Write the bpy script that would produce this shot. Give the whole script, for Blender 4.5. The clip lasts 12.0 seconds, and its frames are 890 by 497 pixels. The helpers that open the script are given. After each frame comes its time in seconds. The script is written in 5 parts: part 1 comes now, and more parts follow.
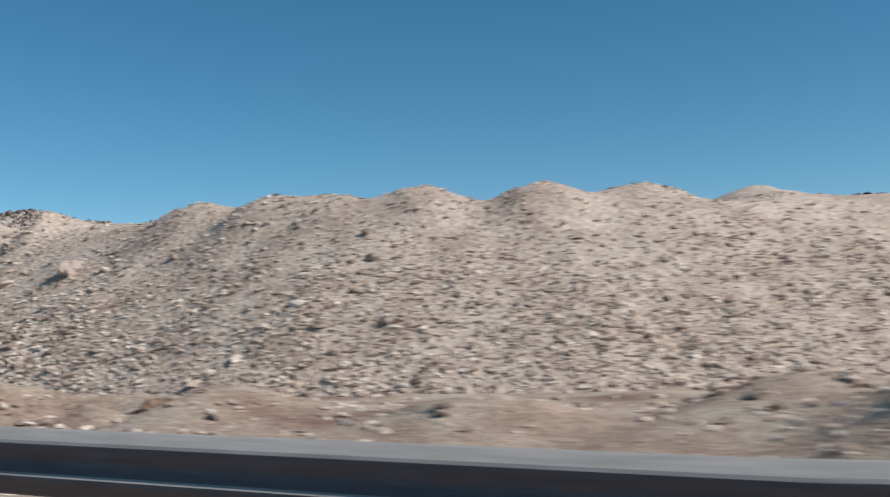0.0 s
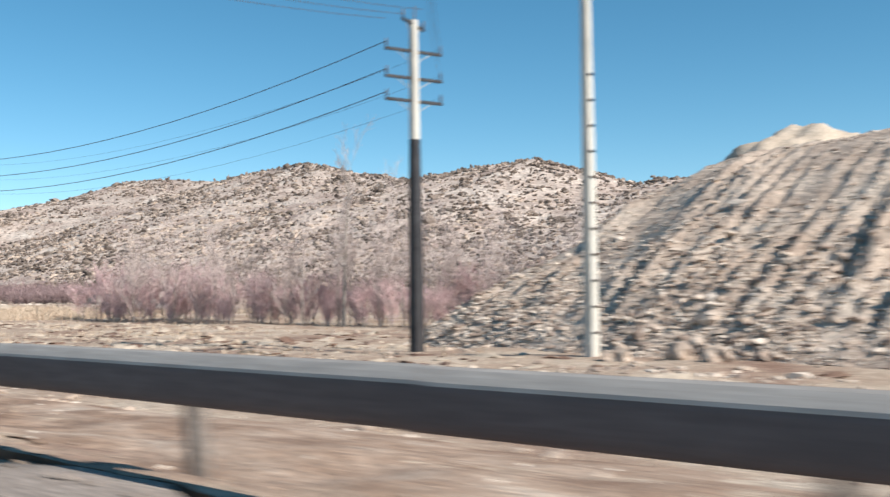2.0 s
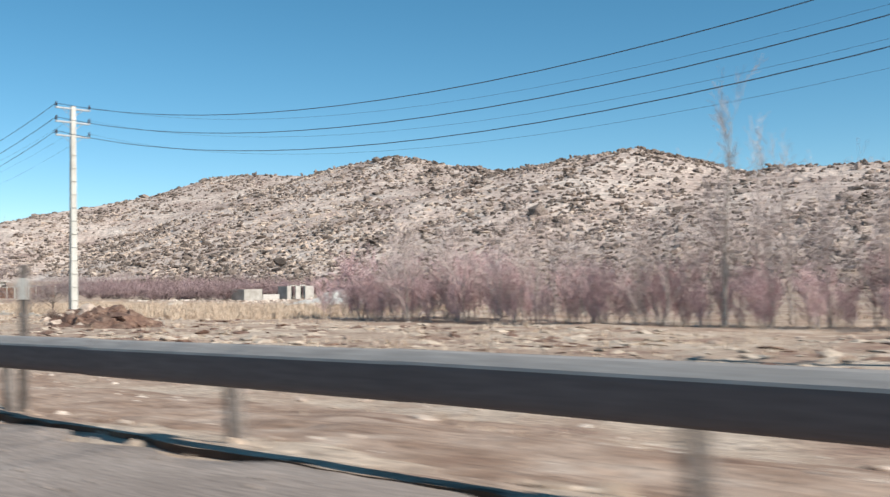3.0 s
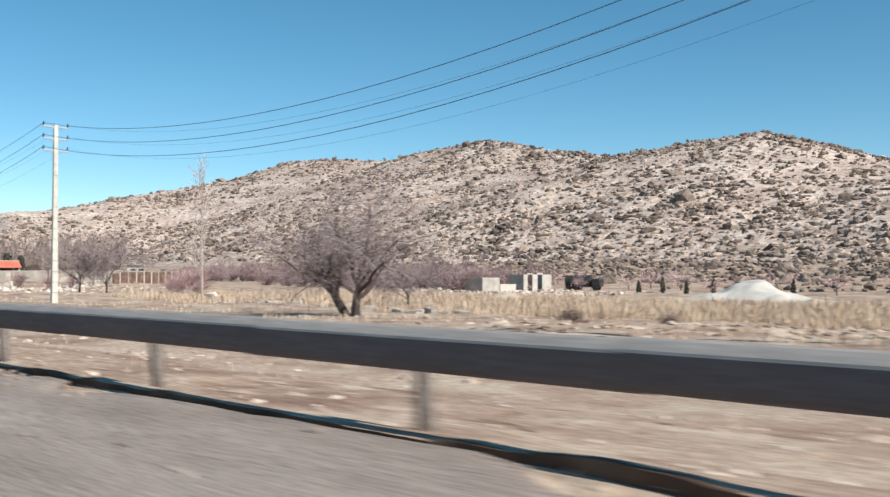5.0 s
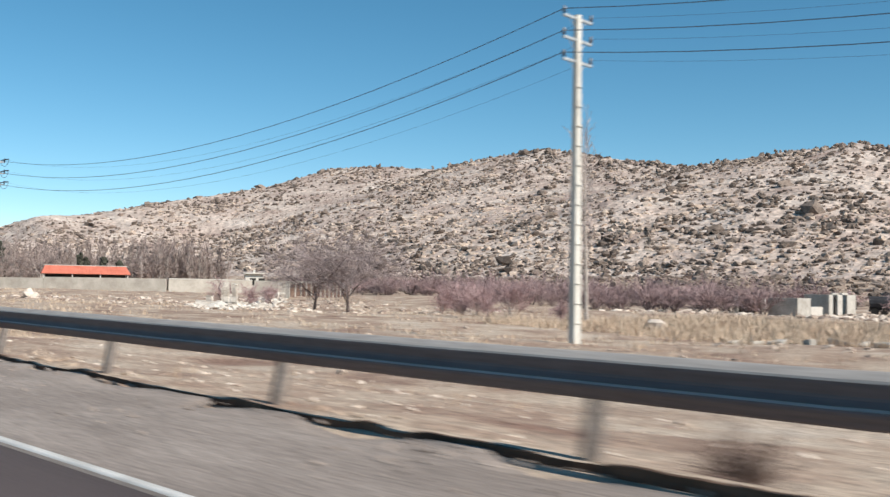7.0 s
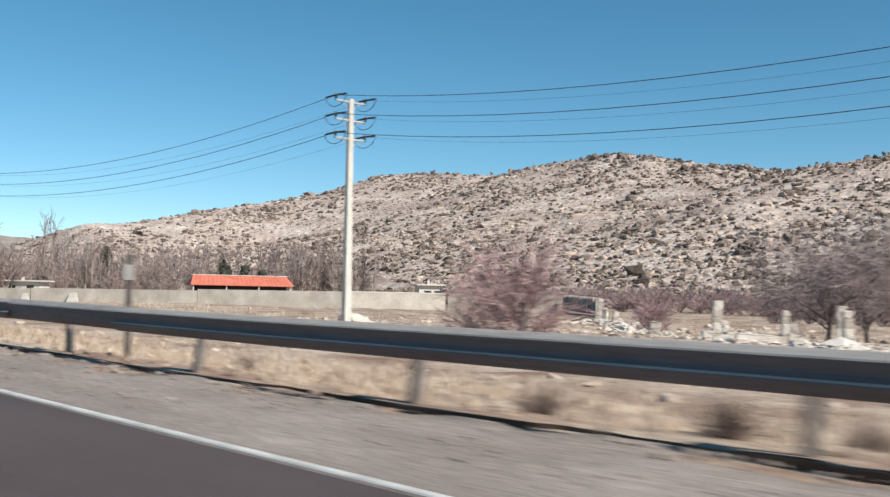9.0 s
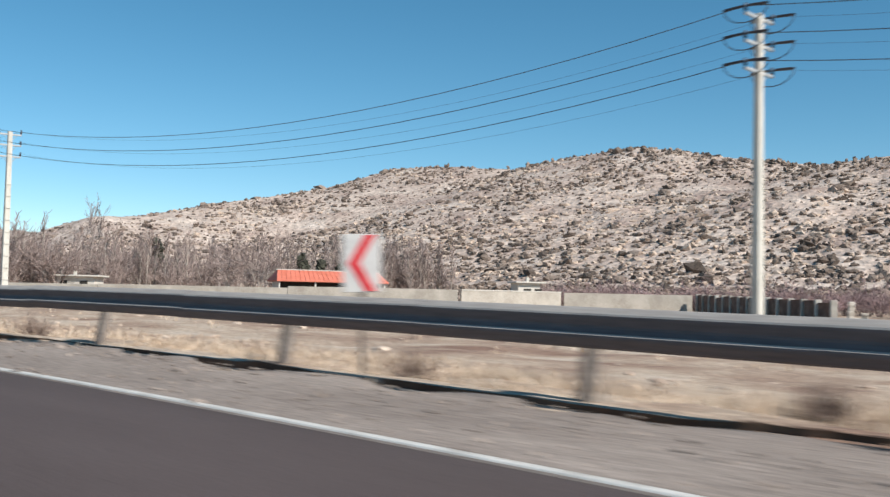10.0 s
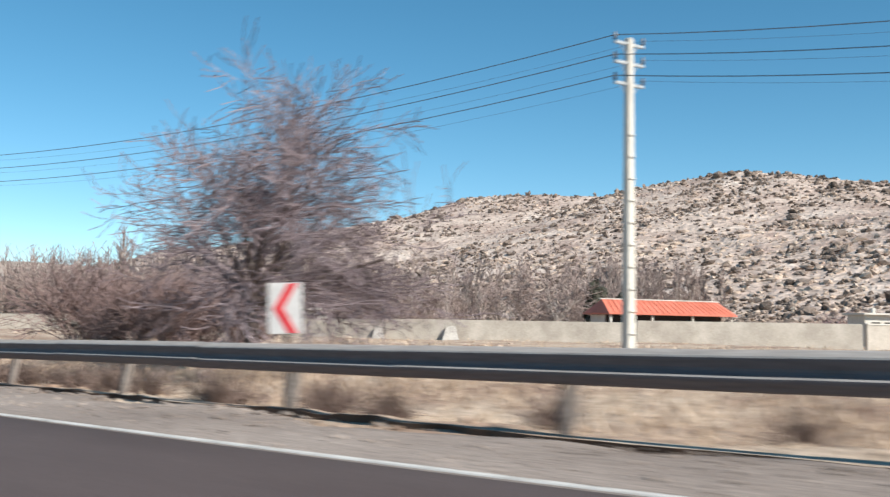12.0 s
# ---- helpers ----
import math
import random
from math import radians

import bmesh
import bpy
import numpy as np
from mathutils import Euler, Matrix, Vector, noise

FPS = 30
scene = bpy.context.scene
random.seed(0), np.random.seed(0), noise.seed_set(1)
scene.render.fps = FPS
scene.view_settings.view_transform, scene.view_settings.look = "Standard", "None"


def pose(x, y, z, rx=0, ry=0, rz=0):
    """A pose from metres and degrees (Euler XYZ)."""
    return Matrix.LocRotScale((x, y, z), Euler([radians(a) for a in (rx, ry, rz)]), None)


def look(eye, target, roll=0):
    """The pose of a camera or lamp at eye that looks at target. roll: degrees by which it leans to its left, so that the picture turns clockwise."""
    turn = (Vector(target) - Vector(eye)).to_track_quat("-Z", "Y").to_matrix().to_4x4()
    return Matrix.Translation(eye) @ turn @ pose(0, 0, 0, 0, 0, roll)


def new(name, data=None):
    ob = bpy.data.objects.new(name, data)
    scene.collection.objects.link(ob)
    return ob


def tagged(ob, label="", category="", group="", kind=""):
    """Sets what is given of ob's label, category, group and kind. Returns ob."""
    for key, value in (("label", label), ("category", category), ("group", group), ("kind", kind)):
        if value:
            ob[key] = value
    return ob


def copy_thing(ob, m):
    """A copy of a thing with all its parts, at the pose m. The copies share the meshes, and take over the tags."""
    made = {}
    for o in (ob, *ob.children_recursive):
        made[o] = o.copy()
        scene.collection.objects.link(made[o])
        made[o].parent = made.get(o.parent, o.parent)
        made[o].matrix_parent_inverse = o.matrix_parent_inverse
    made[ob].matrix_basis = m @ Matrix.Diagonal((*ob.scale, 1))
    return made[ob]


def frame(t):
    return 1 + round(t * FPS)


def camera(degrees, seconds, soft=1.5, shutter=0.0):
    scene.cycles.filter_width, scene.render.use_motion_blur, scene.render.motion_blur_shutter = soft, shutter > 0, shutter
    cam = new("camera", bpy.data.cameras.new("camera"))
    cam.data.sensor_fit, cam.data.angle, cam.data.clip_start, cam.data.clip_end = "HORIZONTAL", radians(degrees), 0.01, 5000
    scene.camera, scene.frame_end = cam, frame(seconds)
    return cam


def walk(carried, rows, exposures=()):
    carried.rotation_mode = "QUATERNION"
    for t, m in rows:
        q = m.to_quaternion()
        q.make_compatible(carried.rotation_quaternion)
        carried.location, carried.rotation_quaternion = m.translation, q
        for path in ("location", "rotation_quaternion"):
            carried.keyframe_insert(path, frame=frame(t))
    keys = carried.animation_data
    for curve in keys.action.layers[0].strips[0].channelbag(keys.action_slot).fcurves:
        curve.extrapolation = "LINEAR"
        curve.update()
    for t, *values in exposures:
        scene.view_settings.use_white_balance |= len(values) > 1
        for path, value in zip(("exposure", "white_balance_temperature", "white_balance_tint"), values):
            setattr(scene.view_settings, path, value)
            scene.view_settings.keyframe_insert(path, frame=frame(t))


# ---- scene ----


def aimed(x, y, z, yaw, pitch, roll):
    """Camera pose: yaw to the left of +y, pitch up, roll to its left."""
    return pose(x, y, z, 90 + pitch, 0, yaw) @ pose(0, 0, 0, 0, 0, roll)


cam = camera(47.03, 12.0, soft=1.4, shutter=0.27)
PATH = [
    (0.0, aimed(0.00, 0.00, 1.201, 26.456, 4.287, -2.039)),
    (0.2, aimed(-4.49, -0.05, 1.207, 26.651, 4.450, -1.980)),
    (0.5, aimed(-11.23, -0.11, 1.220, 27.479, 4.546, -1.592)),
    (0.7, aimed(-15.72, -0.17, 1.224, 28.640, 4.437, -1.678)),
    (1.0, aimed(-22.38, -0.22, 1.225, 30.825, 4.032, -1.617)),
    (1.5, aimed(-33.48, -0.26, 1.224, 34.627, 3.064, -1.455)),
    (2.0, aimed(-44.48, -0.19, 1.224, 38.437, 2.258, -0.717)),
    (2.5, aimed(-55.67, -0.00, 1.263, 40.547, 1.944, -0.528)),
    (3.0, aimed(-66.78, 0.10, 1.246, 42.163, 2.031, -0.927)),
    (3.5, aimed(-77.83, 0.14, 1.201, 43.181, 2.147, -0.479)),
    (4.5, aimed(-99.96, 0.47, 1.220, 44.266, 1.736, -0.173)),
    (5.5, aimed(-122.19, 1.00, 1.226, 44.737, 1.428, 0.131)),
    (6.0, aimed(-133.35, 1.25, 1.243, 44.835, 1.694, 0.608)),
    (6.5, aimed(-144.43, 1.47, 1.273, 44.769, 2.032, 0.839)),
    (7.5, aimed(-166.43, 1.87, 1.366, 44.682, 2.558, 0.944)),
    (8.5, aimed(-188.53, 2.45, 1.435, 44.948, 2.955, 0.984)),
    (9.0, aimed(-199.71, 2.71, 1.452, 45.413, 2.914, 0.946)),
    (9.5, aimed(-210.72, 2.99, 1.498, 45.264, 2.749, 1.259)),
    (10.0, aimed(-221.61, 3.01, 1.560, 44.901, 2.705, 1.213)),
    (10.5, aimed(-232.54, 2.78, 1.585, 44.648, 2.904, 1.334)),
    (11.0, aimed(-243.36, 2.35, 1.542, 45.024, 3.504, 0.921)),
    (11.5, aimed(-253.67, 1.77, 1.450, 45.622, 4.115, 0.765)),
    (12.0, aimed(-263.96, 0.94, 1.363, 46.741, 4.537, 0.923)),
]

walk(cam, PATH, exposures=[(0.0, 0.02, 6200, 10), (0.5, 0.22, 6330, 10), (1.0, 0.46, 6430, 10), (1.5, 0.56, 6500, 10), (2.2, 0.57, 6500, 10), (3.0, 0.44, 6450, 10), (3.6, 0.38, 6500, 10), (5.5, 0.48, 6550, 10), (6.2, 0.42, 6520, 10), (9.0, 0.38, 6500, 10), (11.0, 0.38, 6450, 10), (11.5, 0.38, 6450, 10), (12.0, 0.62, 6550, 10)])

# ---- light ----
SUN_TO = Vector((0.75, 0.10, 0.59)).normalized()
sun_el = math.asin(SUN_TO.z)
sun_az = math.atan2(SUN_TO.x, SUN_TO.y)
world = bpy.data.worlds.new("sky")
scene.world = world
world.use_nodes = True
wn = world.node_tree.nodes
wn.clear()
w_out = wn.new("ShaderNodeOutputWorld")
w_bg = wn.new("ShaderNodeBackground")
w_sky = wn.new("ShaderNodeTexSky")
w_sky.sky_type = "NISHITA"
w_sky.sun_disc = False
w_sky.sun_elevation = sun_el
w_sky.sun_rotation = sun_az
w_sky.altitude = 3200
w_sky.air_density = 1.0
w_sky.dust_density = 0.12
w_sky.ozone_density = 0.8
w_bg.inputs["Strength"].default_value = 0.096
w_hue = wn.new("ShaderNodeHueSaturation")
w_hue.inputs["Hue"].default_value = 0.480
w_hue.inputs["Saturation"].default_value = 1.28
world.node_tree.links.new(w_sky.outputs[0], w_hue.inputs["Color"])
world.node_tree.links.new(w_hue.outputs[0], w_bg.inputs["Color"])
world.node_tree.links.new(w_bg.outputs[0], w_out.inputs["Surface"])
sun = new("sun", bpy.data.lights.new("sun", "SUN"))
sun.data.energy = 4.7
sun.data.angle = radians(0.53)
sun.data.color = (1.0, 0.95, 0.87)
sun.matrix_world = look(tuple(SUN_TO * 100), (0, 0, 0))

# ---- materials ----


def surface(name, stops, scale=1.0, rough=0.9, bump=0.3, bump_scale=20.0, metal=0.0, fine=0.35, island=0.0, obj_random=0.0, detail=6.0, stretch=(1, 1, 1), bump_dist=0.02):
    """A procedural surface: a ramp of colours over broad noise, a finer grain and relief."""
    m = bpy.data.materials.new(name)
    m.use_nodes = True
    nt = m.node_tree
    nd, ln = nt.nodes, nt.links
    bsdf = nd["Principled BSDF"]
    co = nd.new("ShaderNodeTexCoord")
    mp = nd.new("ShaderNodeMapping")
    mp.inputs["Scale"].default_value = stretch
    ln.new(co.outputs["Object"], mp.inputs["Vector"])
    n1 = nd.new("ShaderNodeTexNoise")
    n1.inputs["Scale"].default_value = scale
    n1.inputs["Detail"].default_value = detail
    n1.inputs["Roughness"].default_value = 0.6
    ln.new(mp.outputs[0], n1.inputs["Vector"])
    fac = n1.outputs["Fac"]
    if island or obj_random:
        src = nd.new("ShaderNodeNewGeometry").outputs["Random Per Island"] if island else nd.new("ShaderNodeObjectInfo").outputs["Random"]
        amt = island or obj_random
        mm = nd.new("ShaderNodeMath")
        mm.operation = "MULTIPLY_ADD"
        mm.inputs[1].default_value = amt
        mm.inputs[2].default_value = -amt / 2
        ln.new(src, mm.inputs[0])
        ad = nd.new("ShaderNodeMath")
        ad.operation = "ADD"
        ln.new(fac, ad.inputs[0])
        ln.new(mm.outputs[0], ad.inputs[1])
        fac = ad.outputs[0]
    ramp = nd.new("ShaderNodeValToRGB")
    el = ramp.color_ramp.elements
    while len(el) < len(stops):
        el.new(0.5)
    for e, (p, c) in zip(el, stops):
        e.position = p
        e.color = (*c, 1)
    ln.new(fac, ramp.inputs["Fac"])
    n2 = nd.new("ShaderNodeTexNoise")
    n2.inputs["Scale"].default_value = bump_scale
    n2.inputs["Detail"].default_value = 5.0
    ln.new(mp.outputs[0], n2.inputs["Vector"])
    mr = nd.new("ShaderNodeMapRange")
    mr.inputs["From Min"].default_value = 0.3
    mr.inputs["From Max"].default_value = 0.7
    mr.inputs["To Min"].default_value = 1 - fine
    mr.inputs["To Max"].default_value = 1 + fine
    ln.new(n2.outputs["Fac"], mr.inputs["Value"])
    mx = nd.new("ShaderNodeMix")
    mx.data_type = "RGBA"
    mx.blend_type = "MULTIPLY"
    mx.inputs["Factor"].default_value = 1.0
    ln.new(ramp.outputs["Color"], mx.inputs["A"])
    ln.new(mr.outputs[0], mx.inputs["B"])
    ln.new(mx.outputs["Result"], bsdf.inputs["Base Color"])
    bsdf.inputs["Roughness"].default_value = rough
    bsdf.inputs["Metallic"].default_value = metal
    bsdf.inputs["Specular IOR Level"].default_value = 0.3
    if bump:
        b = nd.new("ShaderNodeBump")
        b.inputs["Strength"].default_value = bump
        b.inputs["Distance"].default_value = bump_dist
        ln.new(n2.outputs["Fac"], b.inputs["Height"])
        ln.new(b.outputs[0], bsdf.inputs["Normal"])
    return m


M_DIRT = surface("dirt", [(0.32, (0.215, 0.13, 0.095)), (0.46, (0.34, 0.245, 0.182)), (0.57, (0.435, 0.34, 0.26)), (0.75, (0.50, 0.42, 0.345))], 0.35, 0.95, 0.9, 9.0, fine=0.38, bump_dist=0.07)
M_REDSOIL = surface("reddish_verge_soil", [(0.3, (0.175, 0.105, 0.073)), (0.45, (0.275, 0.185, 0.132)), (0.58, (0.37, 0.27, 0.205)), (0.72, (0.46, 0.37, 0.30))], 0.9, 0.95, 0.9, 9.0, fine=0.3, bump_dist=0.06)
M_MASONRY = surface("broken_masonry", [(0.25, (0.42, 0.36, 0.30)), (0.5, (0.58, 0.51, 0.44)), (0.75, (0.70, 0.64, 0.57))], 1.5, 0.92, 0.5, 12.0, island=0.5, fine=0.2)
M_MOUND = surface("debris_earth", [(0.3, (0.37, 0.275, 0.215)), (0.5, (0.48, 0.375, 0.30)), (0.7, (0.56, 0.46, 0.375))], 0.5, 0.95, 0.9, 5.0, fine=0.3, bump_dist=0.12)
M_ROCK = surface("rubble_rock", [(0.25, (0.27, 0.20, 0.16)), (0.5, (0.475, 0.375, 0.30)), (0.75, (0.66, 0.555, 0.465))], 1.5, 0.9, 0.5, 12.0, island=0.7, fine=0.25)
M_PALE = surface("pale_sand", [(0.3, (0.41, 0.325, 0.25)), (0.7, (0.54, 0.445, 0.355))], 0.6, 0.95, 0.6, 6.0, fine=0.2, bump_dist=0.1)
M_HILL = surface("hill_earth", [(0.28, (0.30, 0.212, 0.178)), (0.42, (0.43, 0.335, 0.282)), (0.56, (0.53, 0.43, 0.365)), (0.72, (0.62, 0.53, 0.46))], 0.045, 0.95, 1.0, 0.35, fine=0.35, detail=10.0, bump_dist=1.6)
M_FARHILL = surface("far_hill_earth", [(0.3, (0.24, 0.19, 0.16)), (0.7, (0.42, 0.36, 0.31))], 0.02, 0.95, 0.6, 0.2, fine=0.3, detail=8.0, bump_dist=2.0)
M_SCRUB = surface("hill_scrub", [(0.2, (0.105, 0.08, 0.066)), (0.5, (0.20, 0.155, 0.126)), (0.8, (0.315, 0.245, 0.20))], 0.8, 0.95, 0.6, 3.0, island=0.6, bump_dist=0.3)
M_ASPHALT = surface("asphalt", [(0.3, (0.068, 0.049, 0.046)), (0.5, (0.086, 0.064, 0.060)), (0.7, (0.105, 0.080, 0.076))], 0.5, 0.85, 0.4, 90.0, fine=0.25, stretch=(0.25, 1, 1), bump_dist=0.006)
M_SHOULDER = surface("shoulder_asphalt", [(0.30, (0.205, 0.166, 0.142)), (0.5, (0.262, 0.216, 0.186)), (0.70, (0.325, 0.272, 0.236))], 1.1, 0.92, 0.7, 26.0, fine=0.3, stretch=(0.35, 1, 1), bump_dist=0.010)
M_LINE = surface("road_paint", [(0.3, (0.38, 0.36, 0.335)), (0.5, (0.56, 0.54, 0.51)), (0.7, (0.66, 0.64, 0.61))], 3.0, 0.7, 0.2, 60.0, fine=0.15)
# one steel in two tones: shade painted into the first, sunlight into the second
M_GALV = surface("shade_darkened_steel", [(0.3, (0.108, 0.088, 0.088)), (0.6, (0.132, 0.110, 0.110)), (0.8, (0.165, 0.138, 0.137))], 2.0, 0.75, 0.1, 30.0, fine=0.15, stretch=(0.2, 1, 1))
M_LITZINC = surface("painted_light_zinc", [(0.3, (0.29, 0.265, 0.245)), (0.6, (0.355, 0.325, 0.30)), (0.8, (0.42, 0.385, 0.36))], 2.0, 0.7, 0.1, 30.0, fine=0.15, stretch=(0.2, 1, 1))
M_GROVE = surface("brown_grove_twigs", [(0.25, (0.225, 0.168, 0.150)), (0.55, (0.31, 0.24, 0.215)), (0.8, (0.40, 0.32, 0.29))], 0.8, 0.9, 0.0, 10.0, island=0.4)
M_POPTWIG = surface("pale_poplar_twigs", [(0.25, (0.42, 0.33, 0.30)), (0.55, (0.56, 0.46, 0.42)), (0.8, (0.68, 0.58, 0.53))], 0.8, 0.9, 0.0, 10.0, island=0.4)
M_POST = surface("weathered_post_steel", [(0.3, (0.13, 0.105, 0.09)), (0.6, (0.20, 0.17, 0.15)), (0.8, (0.27, 0.24, 0.21))], 4.0, 0.7, 0.2, 30.0, metal=0.2)
M_CONC = surface("pole_concrete", [(0.3, (0.46, 0.43, 0.38)), (0.55, (0.58, 0.55, 0.49)), (0.8, (0.66, 0.63, 0.57))], 2.5, 0.85, 0.3, 25.0, fine=0.12, stretch=(1, 1, 0.3))
M_TAR = surface("dark_pole_coating", [(0.3, (0.025, 0.024, 0.026)), (0.7, (0.055, 0.052, 0.055))], 2.0, 0.6, 0.2, 20.0)
M_ARM = surface("painted_steel_arm", [(0.3, (0.32, 0.34, 0.35)), (0.7, (0.45, 0.47, 0.48))], 3.0, 0.6, 0.1, 30.0, metal=0.2)
M_INSUL = surface("insulator_porcelain", [(0.3, (0.035, 0.03, 0.035)), (0.7, (0.08, 0.07, 0.075))], 5.0, 0.35, 0.0, 20.0)
M_CABLE = surface("cable", [(0.3, (0.06, 0.065, 0.075)), (0.7, (0.10, 0.105, 0.115))], 5.0, 0.6, 0.0, 20.0)
M_BARK = surface("grey_brown_bark", [(0.3, (0.075, 0.055, 0.05)), (0.6, (0.125, 0.095, 0.085)), (0.8, (0.19, 0.15, 0.135))], 3.0, 0.9, 0.6, 18.0, bump_dist=0.02)
M_TWIG = surface("bare_twigs", [(0.25, (0.20, 0.155, 0.15)), (0.55, (0.30, 0.24, 0.23)), (0.8, (0.40, 0.33, 0.32))], 0.8, 0.9, 0.0, 10.0, island=0.4)
M_PINK = surface("reddish_bare_twigs", [(0.25, (0.47, 0.295, 0.292)), (0.55, (0.64, 0.45, 0.442)), (0.8, (0.74, 0.57, 0.555))], 0.8, 0.9, 0.0, 10.0, island=0.5)
M_SHRUB = surface("reddish_shrub_twigs", [(0.25, (0.29, 0.18, 0.178)), (0.55, (0.42, 0.285, 0.275)), (0.8, (0.53, 0.39, 0.375))], 0.8, 0.9, 0.0, 10.0, island=0.5)
M_BRANCH = surface("grey_lilac_twigs", [(0.25, (0.155, 0.118, 0.125)), (0.55, (0.24, 0.19, 0.20)), (0.8, (0.33, 0.27, 0.28))], 0.8, 0.9, 0.0, 10.0, island=0.4)
M_BRUSHWOOD = surface("maroon_brushwood", [(0.25, (0.15, 0.098, 0.090)), (0.55, (0.23, 0.16, 0.148)), (0.8, (0.32, 0.235, 0.22))], 0.8, 0.9, 0.0, 10.0, island=0.4)
M_HEDGE = surface("dull_mauve_twigs", [(0.25, (0.22, 0.145, 0.142)), (0.55, (0.32, 0.225, 0.22)), (0.8, (0.42, 0.315, 0.305))], 0.8, 0.9, 0.0, 10.0, island=0.5)
M_PALEBARK = surface("pale_poplar_bark", [(0.3, (0.31, 0.255, 0.22)), (0.7, (0.52, 0.455, 0.40))], 3.0, 0.9, 0.4, 18.0)
M_NEEDLE = surface("conifer_foliage", [(0.3, (0.030, 0.030, 0.022)), (0.7, (0.072, 0.070, 0.050))], 2.0, 0.9, 0.0, 10.0, island=0.5)
M_STRAW = surface("dry_grass", [(0.25, (0.42, 0.305, 0.215)), (0.5, (0.54, 0.42, 0.315)), (0.8, (0.62, 0.51, 0.405))], 0.6, 0.9, 0.0, 10.0, island=0.5)
M_REED = surface("dry_reeds", [(0.25, (0.44, 0.315, 0.225)), (0.5, (0.56, 0.43, 0.315)), (0.8, (0.64, 0.52, 0.40))], 0.4, 0.9, 0.0, 10.0, island=0.4)
M_BRUSH = surface("dry_brush", [(0.25, (0.105, 0.072, 0.060)), (0.5, (0.18, 0.128, 0.108)), (0.8, (0.27, 0.20, 0.17))], 0.9, 0.9, 0.0, 10.0, island=0.5)
M_WALL = surface("cement_wall_render", [(0.3, (0.34, 0.30, 0.255)), (0.5, (0.42, 0.375, 0.32)), (0.7, (0.50, 0.45, 0.39))], 0.6, 0.92, 0.4, 8.0, fine=0.12)
M_BLOCK = surface("concrete_block", [(0.3, (0.33, 0.30, 0.26)), (0.7, (0.52, 0.48, 0.43))], 1.0, 0.92, 0.5, 10.0, obj_random=0.4, fine=0.15)
M_WHITEWALL = surface("white_render", [(0.3, (0.50, 0.465, 0.41)), (0.7, (0.64, 0.60, 0.54))], 0.8, 0.9, 0.2, 10.0, fine=0.08)
M_ROOF = surface("orange_red_roof_sheet", [(0.3, (0.52, 0.145, 0.09)), (0.7, (0.64, 0.20, 0.135))], 0.8, 0.6, 0.15, 8.0, fine=0.1)
M_DARK = surface("near_black", [(0.3, (0.02, 0.018, 0.016)), (0.7, (0.05, 0.045, 0.04))], 1.0, 0.9, 0.0)
M_SIGNWHITE = surface("sign_white", [(0.3, (0.52, 0.50, 0.48)), (0.7, (0.64, 0.62, 0.60))], 4.0, 0.5, 0.0, fine=0.05)
M_SIGNRED = surface("sign_red", [(0.3, (0.55, 0.022, 0.03)), (0.7, (0.68, 0.04, 0.05))], 4.0, 0.5, 0.0, fine=0.05)
# soil colour darkened to carry the guardrail's shadow
M_SHADESOIL = surface("shadow_painted_soil", [(0.3, (0.055, 0.030, 0.019)), (0.5, (0.09, 0.052, 0.034)), (0.7, (0.15, 0.095, 0.065))], 1.2, 0.95, 0.9, 6.0, bump_dist=0.1)
M_BROWNSOIL = surface("brown_soil", [(0.3, (0.085, 0.05, 0.038)), (0.5, (0.16, 0.095, 0.07)), (0.7, (0.27, 0.18, 0.13))], 1.2, 0.95, 0.9, 6.0, bump_dist=0.1)

# ---- tools ----


def part(name, data, material, parent=None, label=""):
    """One mesh object from a bmesh or from (verts, faces)."""
    me = bpy.data.meshes.new(name)
    if isinstance(data, tuple):
        me.from_pydata([tuple(v) for v in data[0]], [], [tuple(f) for f in data[1]])
    else:
        data.to_mesh(me)
        data.free()
    me.materials.append(material)
    ob = new(name, me)
    if parent is not None:
        ob.parent = parent
    if label:
        ob["label"] = label
    return ob


def smooth(ob):
    ob.data.polygons.foreach_set("use_smooth", [True] * len(ob.data.polygons))
    return ob


def empty(name, m, label, category, group="", kind=""):
    ob = new(name)
    ob.matrix_basis = m
    ob.empty_display_size = 0.2
    return tagged(ob, label, category, group, kind)


def box(bm, x0, x1, y0, y1, z0, z1, bevel=0.0, turn=None):
    r = bmesh.ops.create_cube(bm, size=1)
    vs = r["verts"]
    for v in vs:
        v.co = Vector((x0 + (v.co.x + 0.5) * (x1 - x0), y0 + (v.co.y + 0.5) * (y1 - y0), z0 + (v.co.z + 0.5) * (z1 - z0)))
    if bevel:
        es = list({e for v in vs for e in v.link_edges})
        res = bmesh.ops.bevel(bm, geom=es, offset=bevel, segments=1, affect="EDGES")
        vs = list({v for f in res["faces"] for v in f.verts} | {v for v in vs if v.is_valid})
    if turn is not None:
        bmesh.ops.transform(bm, matrix=turn, verts=vs)
    return vs


def cubed(*a, **k):
    bm = bmesh.new()
    box(bm, *a, **k)
    return bm


def hashed(ix, iy, seed):
    h = (ix.astype(np.int64) * 374761393 + iy.astype(np.int64) * 668265263 + seed * 982451653) & 0x7FFFFFFF
    h = ((h ^ (h >> 13)) * 1274126177) & 0x7FFFFFFF
    return ((h ^ (h >> 16)) & 0xFFFF) / 65535.0


